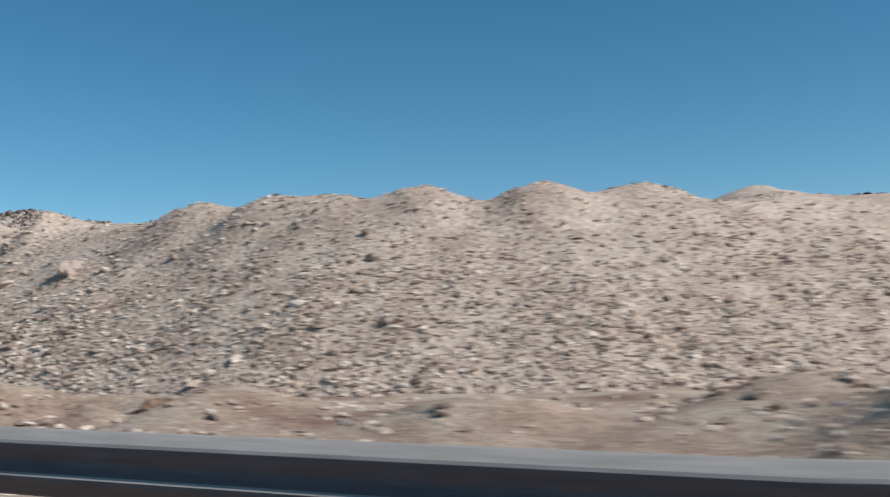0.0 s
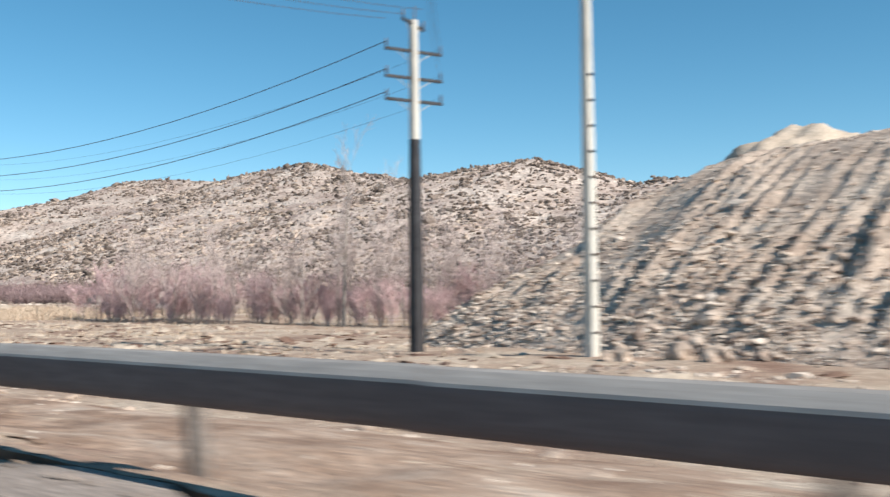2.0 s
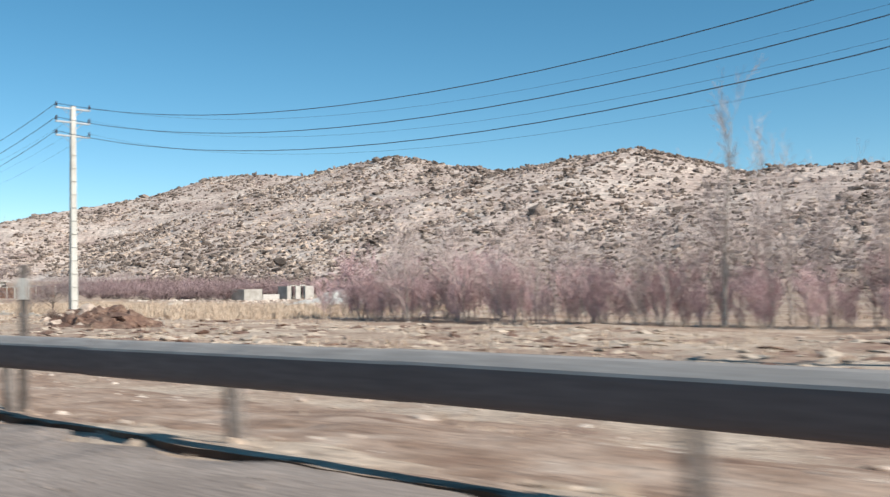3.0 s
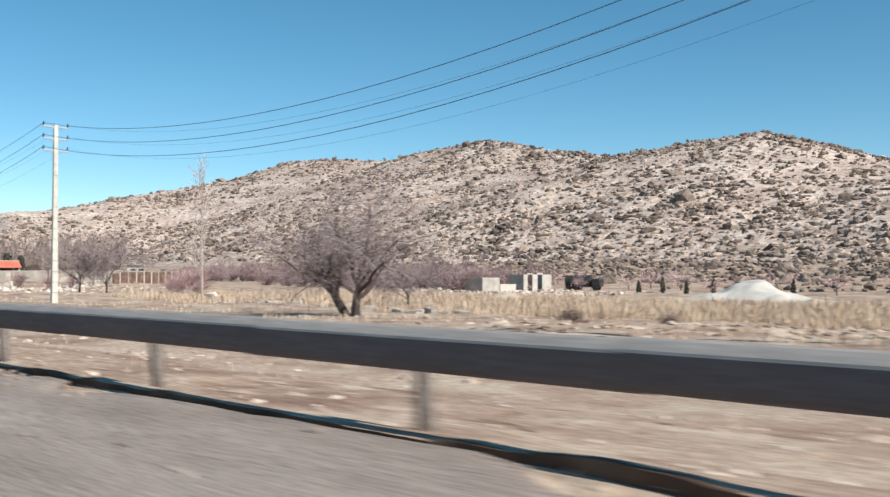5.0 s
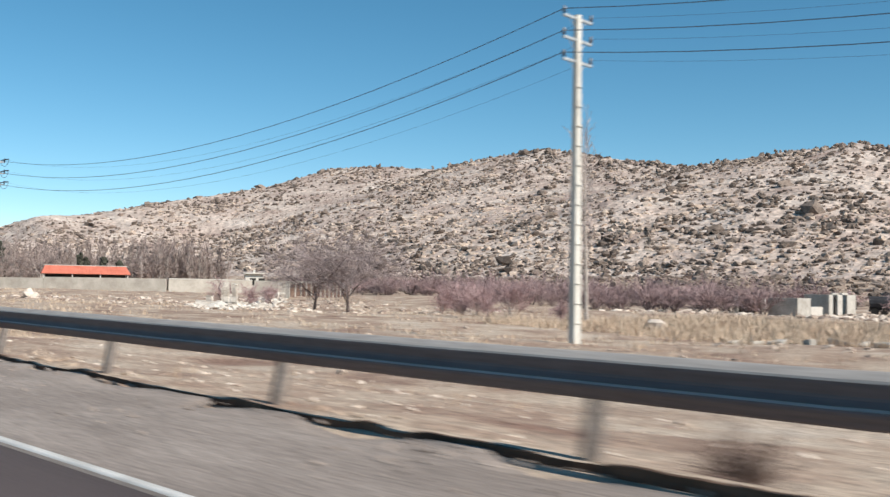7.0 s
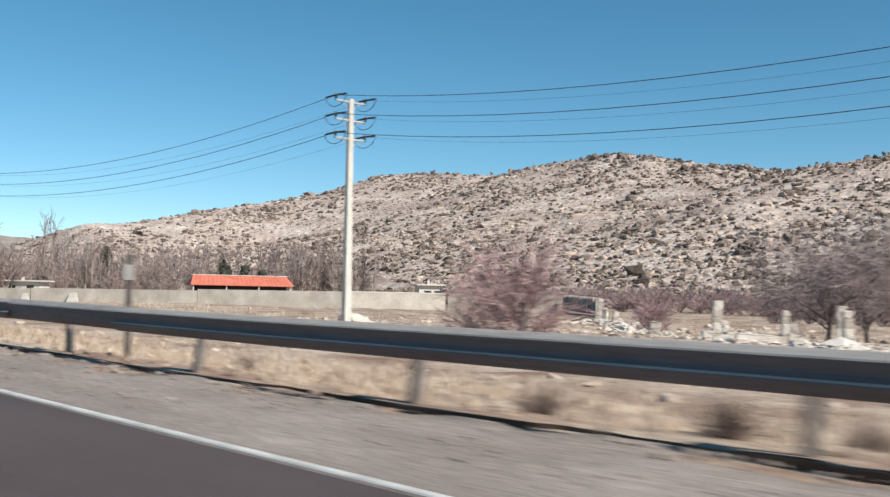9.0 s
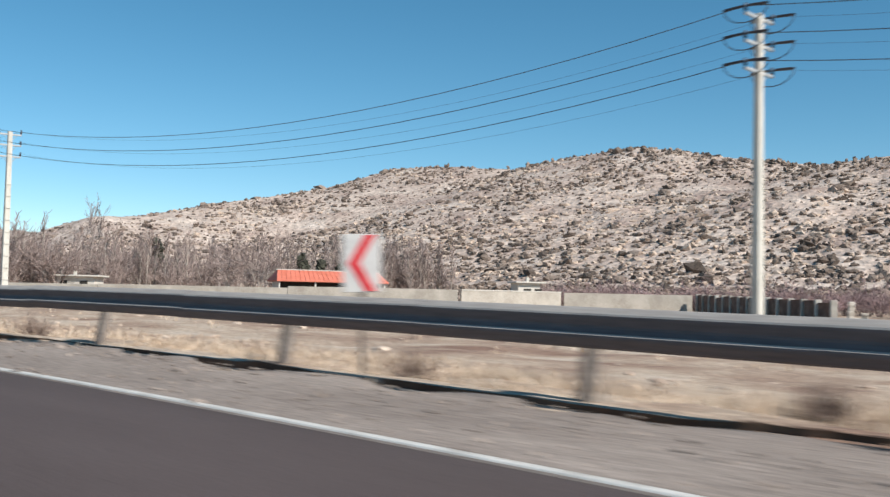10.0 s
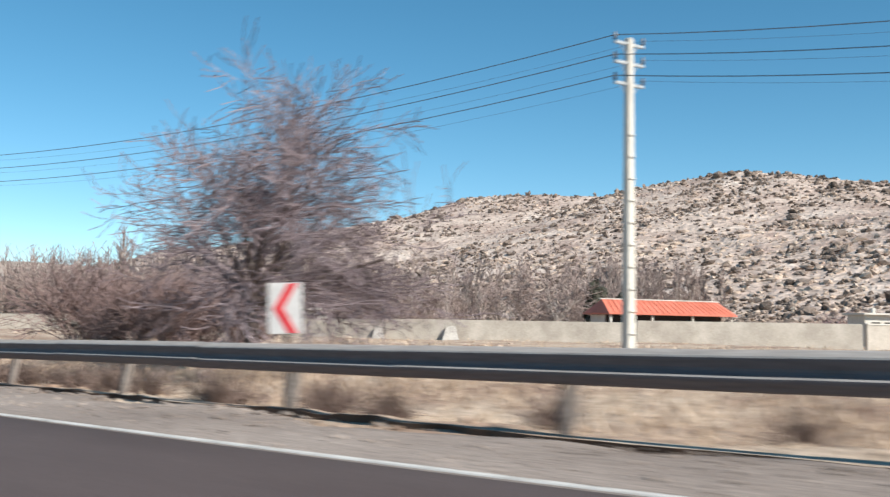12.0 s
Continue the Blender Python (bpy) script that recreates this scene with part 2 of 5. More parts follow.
def vnoise(x, y, seed=0):
    x, y = np.asarray(x, float), np.asarray(y, float)
    ix, iy = np.floor(x), np.floor(y)
    u, v = x - ix, y - iy
    u, v = u * u * (3 - 2 * u), v * v * (3 - 2 * v)
    a, b = hashed(ix, iy, seed), hashed(ix + 1, iy, seed)
    c, d = hashed(ix, iy + 1, seed), hashed(ix + 1, iy + 1, seed)
    return (a + (b - a) * u) * (1 - v) + (c + (d - c) * u) * v - 0.5


def fbm(x, y, seed=0, octaves=4, gain=0.5):
    s, a = 0.0, 1.0
    for k in range(octaves):
        s = s + a * vnoise(np.asarray(x) * 2**k, np.asarray(y) * 2**k, seed + k)
        a *= gain
    return s


def smoothstep(a, b, x):
    t = np.clip((np.asarray(x, float) - a) / (b - a), 0, 1)
    return t * t * (3 - 2 * t)


def sheet(name, X, Y, Z, material, parent=None):
    """A grid mesh from three arrays of one shape."""
    n, m = X.shape
    me = bpy.data.meshes.new(name)
    i = np.arange(n * m).reshape(n, m)
    faces = np.stack([i[:-1, :-1], i[1:, :-1], i[1:, 1:], i[:-1, 1:]], -1).reshape(-1, 4)
    a, b, d = (np.array([A.flat[faces[0, k]] for A in (X, Y, Z)]) for k in (0, 1, 3))
    if np.cross(b - a, d - a)[2] < 0:
        faces = faces[:, ::-1]
    me.from_pydata(np.stack([X, Y, Z], -1).reshape(-1, 3).tolist(), [], faces.tolist())
    me.materials.append(material)
    ob = new(name, me)
    if parent is not None:
        ob.parent = parent
    return smooth(ob)


def tubes(segs, sides=3):
    """Verts and faces of many tapered rods, from rows of (p0, p1, r0, r1)."""
    P0 = np.array([s[0] for s in segs], float)
    P1 = np.array([s[1] for s in segs], float)
    R0 = np.array([s[2] for s in segs], float)
    R1 = np.array([s[3] for s in segs], float)
    d = P1 - P0
    d /= np.maximum(np.linalg.norm(d, axis=1, keepdims=True), 1e-9)
    ref = np.where(np.abs(d[:, 2:3]) > 0.9, [[1.0, 0, 0]], [[0, 0, 1.0]])
    u = np.cross(d, ref)
    u /= np.linalg.norm(u, axis=1, keepdims=True)
    v = np.cross(d, u)
    ang = np.arange(sides) * 2 * np.pi / sides
    ring = np.cos(ang)[None, :, None] * u[:, None] + np.sin(ang)[None, :, None] * v[:, None]
    a = P0[:, None] + ring * R0[:, None, None]
    b = P1[:, None] + ring * R1[:, None, None]
    verts = np.concatenate([a, b], 1).reshape(-1, 3)
    base = np.arange(len(segs))[:, None] * 2 * sides
    k = np.arange(sides)
    f = np.stack([k, (k + 1) % sides, (k + 1) % sides + sides, k + sides], -1)
    faces = (base[:, :, None] + f[None]).reshape(-1, 4)
    return verts.tolist(), faces.tolist()


def hose(pts, radius, sides=5):
    """Verts and faces of one unbroken tube along a line of points."""
    P = np.array(pts, float)
    d = np.gradient(P, axis=0)
    d /= np.linalg.norm(d, axis=1, keepdims=True)
    ref = np.array([0.0, 1.0, 0.0]) if abs(d[0, 1]) < 0.8 else np.array([1.0, 0.0, 0.0])
    u = np.cross(d, ref)
    u /= np.linalg.norm(u, axis=1, keepdims=True)
    v = np.cross(d, u)
    ang = np.arange(sides) * 2 * np.pi / sides
    V = P[:, None] + radius * (np.cos(ang)[None, :, None] * u[:, None] + np.sin(ang)[None, :, None] * v[:, None])
    n = len(P)
    F = [(i * sides + k, i * sides + (k + 1) % sides, (i + 1) * sides + (k + 1) % sides, (i + 1) * sides + k) for i in range(n - 1) for k in range(sides)]
    F += [tuple(range(sides - 1, -1, -1)), tuple((n - 1) * sides + k for k in range(sides))]
    return V.reshape(-1, 3).tolist(), F


ICO = bmesh.new()
bmesh.ops.create_icosphere(ICO, subdivisions=1, radius=1)
ICO_V = np.array([v.co[:] for v in ICO.verts])
ICO_F = np.array([[v.index for v in f.verts] for f in ICO.faces])
ICO.free()

CHIP_V = np.array([(1, 0, 0), (-1, 0, 0), (0, 1, 0), (0, -1, 0), (0, 0, 1), (0, 0, -1)], float)
CHIP_F = np.array([(0, 2, 4), (2, 1, 4), (1, 3, 4), (3, 0, 4), (2, 0, 5), (1, 2, 5), (3, 1, 5), (0, 3, 5)])


def lumps(centres, sizes, rng, rough=0.3, flat=(1, 1, 0.7), chip=False):
    """Verts and faces of many uneven lumps, or of angular chips."""
    V, F = (CHIP_V, CHIP_F) if chip else (ICO_V, ICO_F)
    n = len(centres)
    ang = rng.uniform(0, 2 * np.pi, n)
    j = 1 + rough * rng.uniform(-1, 1, (n, len(V), 1))
    v = V[None] * j * (np.asarray(flat) * rng.uniform(0.7, 1.3, (n, 3)))[:, None]
    tilt = rng.uniform(-0.5, 0.5, n)
    ct, st = np.cos(tilt)[:, None], np.sin(tilt)[:, None]
    v = np.stack([v[..., 0], v[..., 1] * ct - v[..., 2] * st, v[..., 1] * st + v[..., 2] * ct], -1)
    c, s = np.cos(ang)[:, None], np.sin(ang)[:, None]
    v = np.stack([v[..., 0] * c - v[..., 1] * s, v[..., 0] * s + v[..., 1] * c, v[..., 2]], -1)
    v = v * np.asarray(sizes)[:, None, None] + np.asarray(centres)[:, None]
    faces = (np.arange(n)[:, None, None] * len(V) + F[None]).reshape(-1, 3)
    return v.reshape(-1, 3).tolist(), faces.tolist()


def blades(centres, heights, rng, per=5, lean=0.35, width=0.02, spread=0.15):
    """Verts and faces of tufts of thin upright blades."""
    c = np.repeat(np.asarray(centres, float), per, 0)
    h = np.repeat(np.asarray(heights, float), per) * rng.uniform(0.5, 1.1, len(c))
    a = rng.uniform(0, 2 * np.pi, len(c))
    off = np.stack([np.cos(a), np.sin(a), 0 * a], -1)
    root = c + off * (rng.uniform(0, 1, len(c)) * spread)[:, None]
    root[:, 2] -= 0.03
    side = np.stack([-np.sin(a), np.cos(a), 0 * a], -1) * (width * (0.5 + h))[:, None]
    tip = root + off * (h * lean * rng.uniform(0, 1.6, len(c)))[:, None] + np.stack([0 * h, 0 * h, h], -1)
    v = np.stack([root - side, root + side, tip], 1).reshape(-1, 3)
    return v.tolist(), np.arange(len(v)).reshape(-1, 3).tolist()


# ---- the plan: lines along the road, by distance s = -x ----
KNOT = 10.0
KNOT_S = np.arange(-10, 311, KNOT)
RAIL_Y = np.array([4.19, 3.69, 3.62, 3.55, 3.22, 3.29, 3.63, 4.06, 4.51, 4.75, 4.97, 5.3, 5.64, 5.87, 6.08, 6.36, 6.8, 7.37, 7.99, 8.56, 9.02, 9.25, 9.35, 9.45, 9.46, 9.22, 8.78, 8.25, 7.77, 7.53, 7.39, 7.28, 7.17])
RAIL_Z = np.array([0.80, 0.70, 0.885, 0.865, 0.86, 0.85, 0.86, 0.84, 0.86, 0.78, 0.75, 0.79, 0.84, 0.88, 0.92, 0.88, 0.92, 0.92, 0.95, 1.01, 1.07, 1.16, 1.26, 1.42, 1.56, 1.61, 1.52, 1.37, 1.23, 1.11, 0.96, 0.82, 0.67])
LINE_Y = np.array([1.73, 1.51, 1.31, 1.15, 1.02, 0.96, 0.95, 1.01, 1.14, 1.34, 1.63, 1.99, 2.45, 3.13, 3.76, 4.14, 4.41, 4.67, 5.01, 5.54, 6.1, 6.53, 6.95, 7.32, 7.43, 7.31, 7.07, 6.64, 5.78, 5.05, 4.46, 4.0, 3.58])
ROAD_Z = np.array([0.0, 0.01, 0.02, 0.02, 0.02, 0.03, 0.04, 0.04, 0.03, 0.02, 0.01, 0.01, 0.02, 0.03, 0.04, 0.07, 0.1, 0.14, 0.18, 0.21, 0.24, 0.26, 0.29, 0.34, 0.38, 0.34, 0.28, 0.22, 0.16, 0.13, 0.1, 0.07, 0.05])
LANE_Y = np.array([0.0, -0.05, -0.1, -0.19, -0.25, -0.2, -0.1, 0.0, 0.11, 0.2, 0.32, 0.5, 0.71, 0.94, 1.17, 1.37, 1.57, 1.76, 1.96, 2.22, 2.49, 2.77, 2.97, 2.99, 2.84, 2.47, 1.98, 1.48, 0.94, 0.38, -0.2, -0.8, -1.4])


def along(k, s):
    """A smooth curve through the knots, straight on past its ends."""
    s = np.asarray(s, float)
    t = (s - KNOT_S[0]) / KNOT
    i = np.clip(np.floor(t).astype(int), 0, len(k) - 2)
    u = np.clip(t - i, 0, 1)
    p = np.concatenate([[2 * k[0] - k[1]], k, [2 * k[-1] - k[-2]]])
    a, b, c, d = p[i], p[i + 1], p[i + 2], p[i + 3]
    y = 0.5 * (2 * b + (c - a) * u + (2 * a - 5 * b + 4 * c - d) * u * u + (3 * b - a - 3 * c + d) * u**3)
    y = y + np.minimum(t, 0) * (k[1] - k[0]) * 0.3 + np.maximum(t - (len(k) - 1), 0) * (k[-1] - k[-2]) * 0.3
    return y


def road_height(s, y):
    yr, cy = along(RAIL_Y, s), along(LANE_Y, s)
    z0, zr = along(ROAD_Z, s), along(RAIL_Z, s) - 0.75
    slope = np.clip((zr - z0) / np.maximum(yr - cy, 2.0), -0.08, 0.1)
    return z0 + slope * (np.asarray(y) - cy)


FIELD_X = np.array([-900, -430, -330, -284, -238, -178, -119, -66, 20, 200.0])
FIELD_Z = np.array([4.0, 1.4, 0.9, 0.7, 0.3, -0.5, -0.6, -0.75, -0.6, -0.3])
RISE_Y = np.array([-50, 25, 50, 75, 100, 130, 160, 200, 270, 400, 900.0])
RISE_Z = np.array([0.0, 0.0, -0.4, -0.3, -0.8, -0.6, 0.3, 2.4, 7.0, 15.0, 19.0])


def field_height(x, y):
    z = np.interp(x, FIELD_X, FIELD_Z) + np.interp(y, RISE_Y, RISE_Z)
    z = z + 0.35 * fbm(x / 14, y / 14, 3, 3) * smoothstep(14, 30, y) + 0.14 * fbm(x / 2.2, y / 2.2, 7, 3)
    berm = (1 - 0.65 * np.exp(-(((x + 9.5) / 3.5) ** 2))) * np.exp(-(((y - 17.5 - 2.5 * vnoise(x / 9, 0 * x, 31)) / 2.4) ** 2)) * smoothstep(-46, -34, x)
    z = z + (0.5 + 0.5 * smoothstep(-26, -20, x)) * berm * (np.maximum(0.0, 0.5 + 1.2 * vnoise(x / 2.6, y / 4, 32)) + 0.35 * fbm(x / 0.8, y / 0.8, 33, 3))
    heap = np.exp(-(((x - 3.0) / 3.3) ** 2 + ((y - 14.2) / 2.6) ** 2)) * (1 + 0.35 * fbm(x / 1.1, y / 1.1, 35, 3))
    dip = 0.95 * np.exp(-(((x + 226) / 18) ** 2 + ((y - 60) / 9) ** 2))
    return z + 2.8 * heap - dip


def ground_height(x, y):
    """The open ground: under the road, down the verge and across the field."""
    x, y = np.asarray(x, float), np.asarray(y, float)
    v = y - along(RAIL_Y, -x)
    rd = road_height(-x, np.minimum(y, along(RAIL_Y, -x)))
    rough = 0.10 * fbm(x / 0.9, y / 0.9, 11, 3) + 0.10 * fbm(x / 3.0, y / 2.0, 13, 2)
    verge = rd - 0.02 - 0.16 * smoothstep(0.2, 1.6, v) + rough * smoothstep(-0.5, 0.4, v)
    far = field_height(x, y)
    z = verge + (far - verge) * smoothstep(0.9, 7.5, v)
    return np.where(v < -0.45, rd - 0.10, np.where(v < 0.0, rd - 0.10 + (v + 0.45) / 0.45 * 0.08 + rough * 0.3, z))

# ---- ground, road ----
gs = np.concatenate([np.linspace(-2200, -120, 20), np.linspace(-100, -20, 17), np.arange(-15, 345, 0.75), np.linspace(350, 520, 35), np.linspace(560, 2600, 24)])
gv = np.concatenate([[-2500, -900, -300, -120, -60, -30, -16, -8, -3, -1.2, -0.8], np.arange(-0.5, 2.4, 0.18), np.arange(2.6, 8, 0.4), np.arange(8.5, 32, 0.8), np.linspace(33, 130, 60), np.linspace(136, 330, 24), [420, 600, 900, 1500, 2600]])
GS, GV = np.meshgrid(gs, gv, indexing="ij")
GY = along(RAIL_Y, np.clip(GS, -30, 340)) + GV
GZ = ground_height(-np.clip(GS, -30, 345), GY)
GZ = GZ * np.where(GV < -60, 0.0, 1.0) - np.where(GV < -60, 1.0, 0.0)
tagged(sheet("ground", -GS, GY, GZ, M_DIRT), "tan stony desert earth with reddish patches", "ground", kind="structure")

rs_, rv_ = np.meshgrid(np.arange(44, 160, 0.22), np.arange(0.35, 7.2, 0.16), indexing="ij")
ry_ = along(RAIL_Y, rs_) + rv_
over = 0.3 * fbm(rs_ / 5.5, rv_ / 1.6, 61, 5) + 0.3 * fbm(rs_ / 1.3, rv_ / 0.6, 66, 4) + 0.16 * smoothstep(100, 80, rs_) - 0.02 - 0.5 * smoothstep(4.5, 7.0, rv_) - 0.4 * smoothstep(52, 44, rs_) - 0.4 * smoothstep(150, 160, rs_) - 0.3 * smoothstep(0.7, 0.35, rv_)
rz_ = ground_height(-rs_, ry_) + np.clip(0.16 * over, -0.06, 0.035) + 0.004
tagged(sheet("verge_soil", -rs_, ry_, rz_, M_REDSOIL), "reddish brown bare soil patches along the verge", "soil", kind="structure")


def strip(name, s, v0, v1, lift, n, material, ragged=0.0):
    """A ribbon of road between two lines of y, with thickness given by its lift over the bed."""
    y0, y1 = v0(s), v1(s)
    if ragged:
        y1 = y1 + ragged * fbm(s / 0.8, 0 * s, 21, 4)
    w = np.linspace(0, 1, n)
    S = np.repeat(s[:, None], n + 2, 1)
    Yv = y0[:, None] + (y1 - y0)[:, None] * w[None]
    Yv = np.concatenate([Yv[:, :1], Yv, Yv[:, -1:]], 1)
    Z = road_height(S, Yv) + lift
    Z[:, 0] -= 0.12
    Z[:, -1] -= 0.12
    return sheet(name, -S, Yv, Z, material)


rs = np.arange(-60, 360, 0.5)
tagged(strip("road", rs, lambda s: along(RAIL_Y, s) - 22, lambda s: along(LINE_Y, s) - 0.1, 0.0, 14, M_ASPHALT), "dark worn asphalt carriageway", "road", kind="structure")
shoulder = strip("road_shoulder", rs, lambda s: along(LINE_Y, s) - 0.1, lambda s: along(RAIL_Y, s) - 0.42, 0.0, 10, M_SHOULDER, ragged=0.7)
tagged(shoulder, "pale dusty asphalt shoulder with a ragged edge", "road shoulder", kind="structure")
edge_line = strip("edge_line", rs, lambda s: along(LINE_Y, s) - 0.045, lambda s: along(LINE_Y, s) + 0.045, 0.006, 2, M_LINE)
tagged(edge_line, "worn white painted edge line on the asphalt", "road marking", kind="structure")

es = np.arange(-20, 330, 0.16)
ev = -0.13 + 0.15 * fbm(es / 2.2, 0 * es, 23, 5) + 0.09 * fbm(es / 0.5, 0 * es, 24, 3)
eh = np.maximum(0.004, 0.45 * (0.036 + 0.11 * fbm(es / 0.8, 0 * es, 25, 5, 0.65)) * np.clip(0.5 + 2.0 * fbm(es / 2.6, 0 * es, 27, 4), 0.05, 1.1))
EV = np.stack([ev - 0.012, ev, ev + 0.05, ev + 0.2, np.full(len(es), 0.45)], 1)
ES = np.repeat(es[:, None], 5, 1)
EY = along(RAIL_Y, ES) + EV
EZ = road_height(ES, EY) + np.stack([0 * eh - 0.12, 0.9 * eh, eh, 0.55 * eh, 0 * eh], 1)
EZ[:, 4] = ground_height(-ES[:, 4], EY[:, 4]) - 0.03
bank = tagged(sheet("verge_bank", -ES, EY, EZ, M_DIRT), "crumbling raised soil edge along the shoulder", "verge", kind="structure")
bank.data.materials.append(M_SHADESOIL)
for k in range(0, len(bank.data.polygons), 4):  # rail shadow painted on the riser and on the higher lips
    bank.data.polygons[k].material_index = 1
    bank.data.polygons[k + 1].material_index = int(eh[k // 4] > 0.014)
bank.data.polygons.foreach_set("use_smooth", [False] * len(bank.data.polygons))

# ---- hills ----
RIDGE = [(120, 420, 44), (-120, 432, 46), (-221, 440, 49), (-262, 445, 52), (-302, 450, 50.5), (-324, 455, 54), (-337, 456, 62), (-346, 456, 70), (-356, 454, 68), (-372, 450, 69), (-400, 448, 66), (-428, 450, 64.5), (-475, 460, 73), (-513, 470, 81), (-548, 485, 88), (-572, 486, 88.5), (-609, 490, 87), (-644, 488, 83), (-700, 484, 88), (-746, 478, 90), (-757, 425, 72), (-768, 365, 59), (-768, 309, 44.5), (-768, 271, 42)]


def ridge_height(X, Y, ridge, foot, reach):
    """A tent of slopes hung from a ridge line."""
    best = np.full(X.shape, -50.0)
    for (x0, y0, z0), (x1, y1, z1) in zip(ridge[:-1], ridge[1:]):
        dx, dy = x1 - x0, y1 - y0
        t = np.clip(((X - x0) * dx + (Y - y0) * dy) / (dx * dx + dy * dy), 0, 1)
        d = np.hypot(X - x0 - t * dx, Y - y0 - t * dy)
        zc = z0 + (z1 - z0) * t
        best = np.maximum(best, zc - (zc - foot) * d / reach)
    return best


def hill_height(X, Y):
    z = ridge_height(X, Y, RIDGE, -14.0, 295.0)
    z = np.minimum(z, np.maximum(16 - 0.08 * (268 - Y), 42.4 - 0.62 * (268 - Y)) + 120 * smoothstep(-700, -600, X))  # the spur's steep end
    u = np.clip((z - 6) / 60, 0, 1)
    rough = 7.0 * fbm(X / 70, Y / 130, 41, 4) + 2.0 * fbm(X / 16, Y / 18, 45, 4)
    return z + rough * np.clip(u * 2.2, 0, 1) * np.clip(1.25 - u, 0.25, 1)


hx = np.linspace(150, -960, 440)
hy = np.concatenate([np.linspace(150, 520, 190), np.linspace(525, 760, 24)])
HX, HY = np.meshgrid(hx, hy, indexing="ij")
HZ = hill_height(HX, HY)
hill = tagged(sheet("hill", HX, HY, HZ, M_HILL), "stony tan hill dotted with low dark scrub", "hill", kind="structure")

FAR_RIDGE = [(-900, 760, 60), (-1150, 560, 64), (-1410, 470, 76), (-1620, 280, 78), (-1700, 0, 74), (-1750, -400, 70)]
fx = np.linspace(-850, -2100, 70)
fy = np.linspace(-700, 1000, 90)
FX, FY = np.meshgrid(fx, fy, indexing="ij")
FZ = ridge_height(FX, FY, FAR_RIDGE, 4.0, 330.0) + 8 * fbm(FX / 130, FY / 130, 51, 4) - 6
tagged(sheet("far_hill", FX, FY, FZ, M_FARHILL), "distant low brown hill range", "hill", kind="structure")

rng = np.random.default_rng(5)


def scatter_hill(n, seed, clump, low=0.0):
    r = np.random.default_rng(seed)
    x = r.uniform(-900, 60, n * 8)
    y = r.uniform(190, 500, n * 8)
    z = hill_height(x, y)
    streak = fbm((x + 1.3 * y) / 60, (y - 0.4 * x) / 16, seed + 2, 3)
    want = 0.42 + 0.35 * smoothstep(40, 14, z) + clump * fbm(x / 45, y / 30, seed, 4) + 0.5 * streak - low * smoothstep(12, 40, z)
    ok = (r.uniform(0, 1, n * 8) < want) & (z > np.interp(y, RISE_Y, RISE_Z) + np.interp(x, FIELD_X, FIELD_Z) + 0.6)
    return np.stack([x, y, z], -1)[ok][:n], r


pts, r = scatter_hill(13500, 61, 1.0)
size = r.lognormal(0.0, 0.42, len(pts)) * 0.68
side = r.uniform(-1, 1, (len(pts), 1)) * size[:, None] * np.array([[1.2, 0.5, 0.1]])
bushes = np.concatenate([pts + [0, 0, 0.3], pts + side + [0, 0, 0.15]])
sizes = np.concatenate([size, size * r.uniform(0.45, 0.9, len(pts))])
scrub = part("hill_scrub", lumps(bushes, sizes, r, 0.5, (1.25, 1.1, 0.72)), M_SCRUB)
tagged(scrub, "dark brown and olive scrub bushes over the hillside", "bushes", kind="stuff")
pts, r = scatter_hill(11000, 63, 0.8)
tufts = part("hill_tufts", lumps(pts + [0, 0, 0.1], r.lognormal(0.0, 0.35, len(pts)) * 0.36, r, 0.4, (1.2, 1.2, 0.9), chip=True), M_SCRUB)
tagged(tufts, "small dark tufts between the hillside bushes", "bushes", kind="stuff")
pts, r = scatter_hill(8000, 67, 1.6, 0.3)
crags = part("hill_stones", lumps(pts, np.minimum(r.lognormal(0, 0.5, len(pts)) * 0.6, 1.5), r, 0.45, (1.5, 1.0, 0.7)), M_MOUND)
tagged(crags, "pale weathered stones scattered over the hillside", "stones", kind="stuff")

r = np.random.default_rng(69)
leg = r.integers(2, len(RIDGE) - 5, 230)
at = r.uniform(0, 1, (230, 1))
ends = np.array(RIDGE)
crest = ends[leg] * (1 - at) + ends[leg + 1] * at
crest[:, 1] += r.normal(0, 7, 230) - 4
crest[:, 2] = hill_height(crest[:, 0], crest[:, 1]) + 0.5
size = r.lognormal(0.0, 0.35, 230) * 0.95
crown = np.concatenate([crest, crest + r.normal(0, 0.5, (230, 3)) * size[:, None]])
ridge_scrub = part("ridge_scrub", lumps(crown, np.concatenate([size, size * 0.75]), r, 0.45, (1.1, 1.0, 0.95)), M_SCRUB)
tagged(ridge_scrub, "dark rounded bushes standing along the hill's crest", "bushes", kind="stuff")
r = np.random.default_rng(65)
ax_, ay_ = r.uniform(-430, -100, 9000), r.uniform(135, 245, 9000)
keep = r.uniform(0, 1, 9000) < 0.25 + 0.5 * smoothstep(135, 200, ay_) + 0.8 * fbm(ax_ / 22, ay_ / 14, 66, 3)
ax_, ay_ = ax_[keep][:4200], ay_[keep][:4200]
az_ = np.maximum(ground_height(ax_, ay_), hill_height(ax_, ay_))
apron = part("foothill_scrub", lumps(np.stack([ax_, ay_, az_ + 0.2], -1), r.lognormal(0.0, 0.4, len(ax_)) * 0.5, r, 0.5, (1.3, 1.1, 0.75)), M_SCRUB)
tagged(apron, "dark low scrub over the slope below the hill", "bushes", kind="stuff")

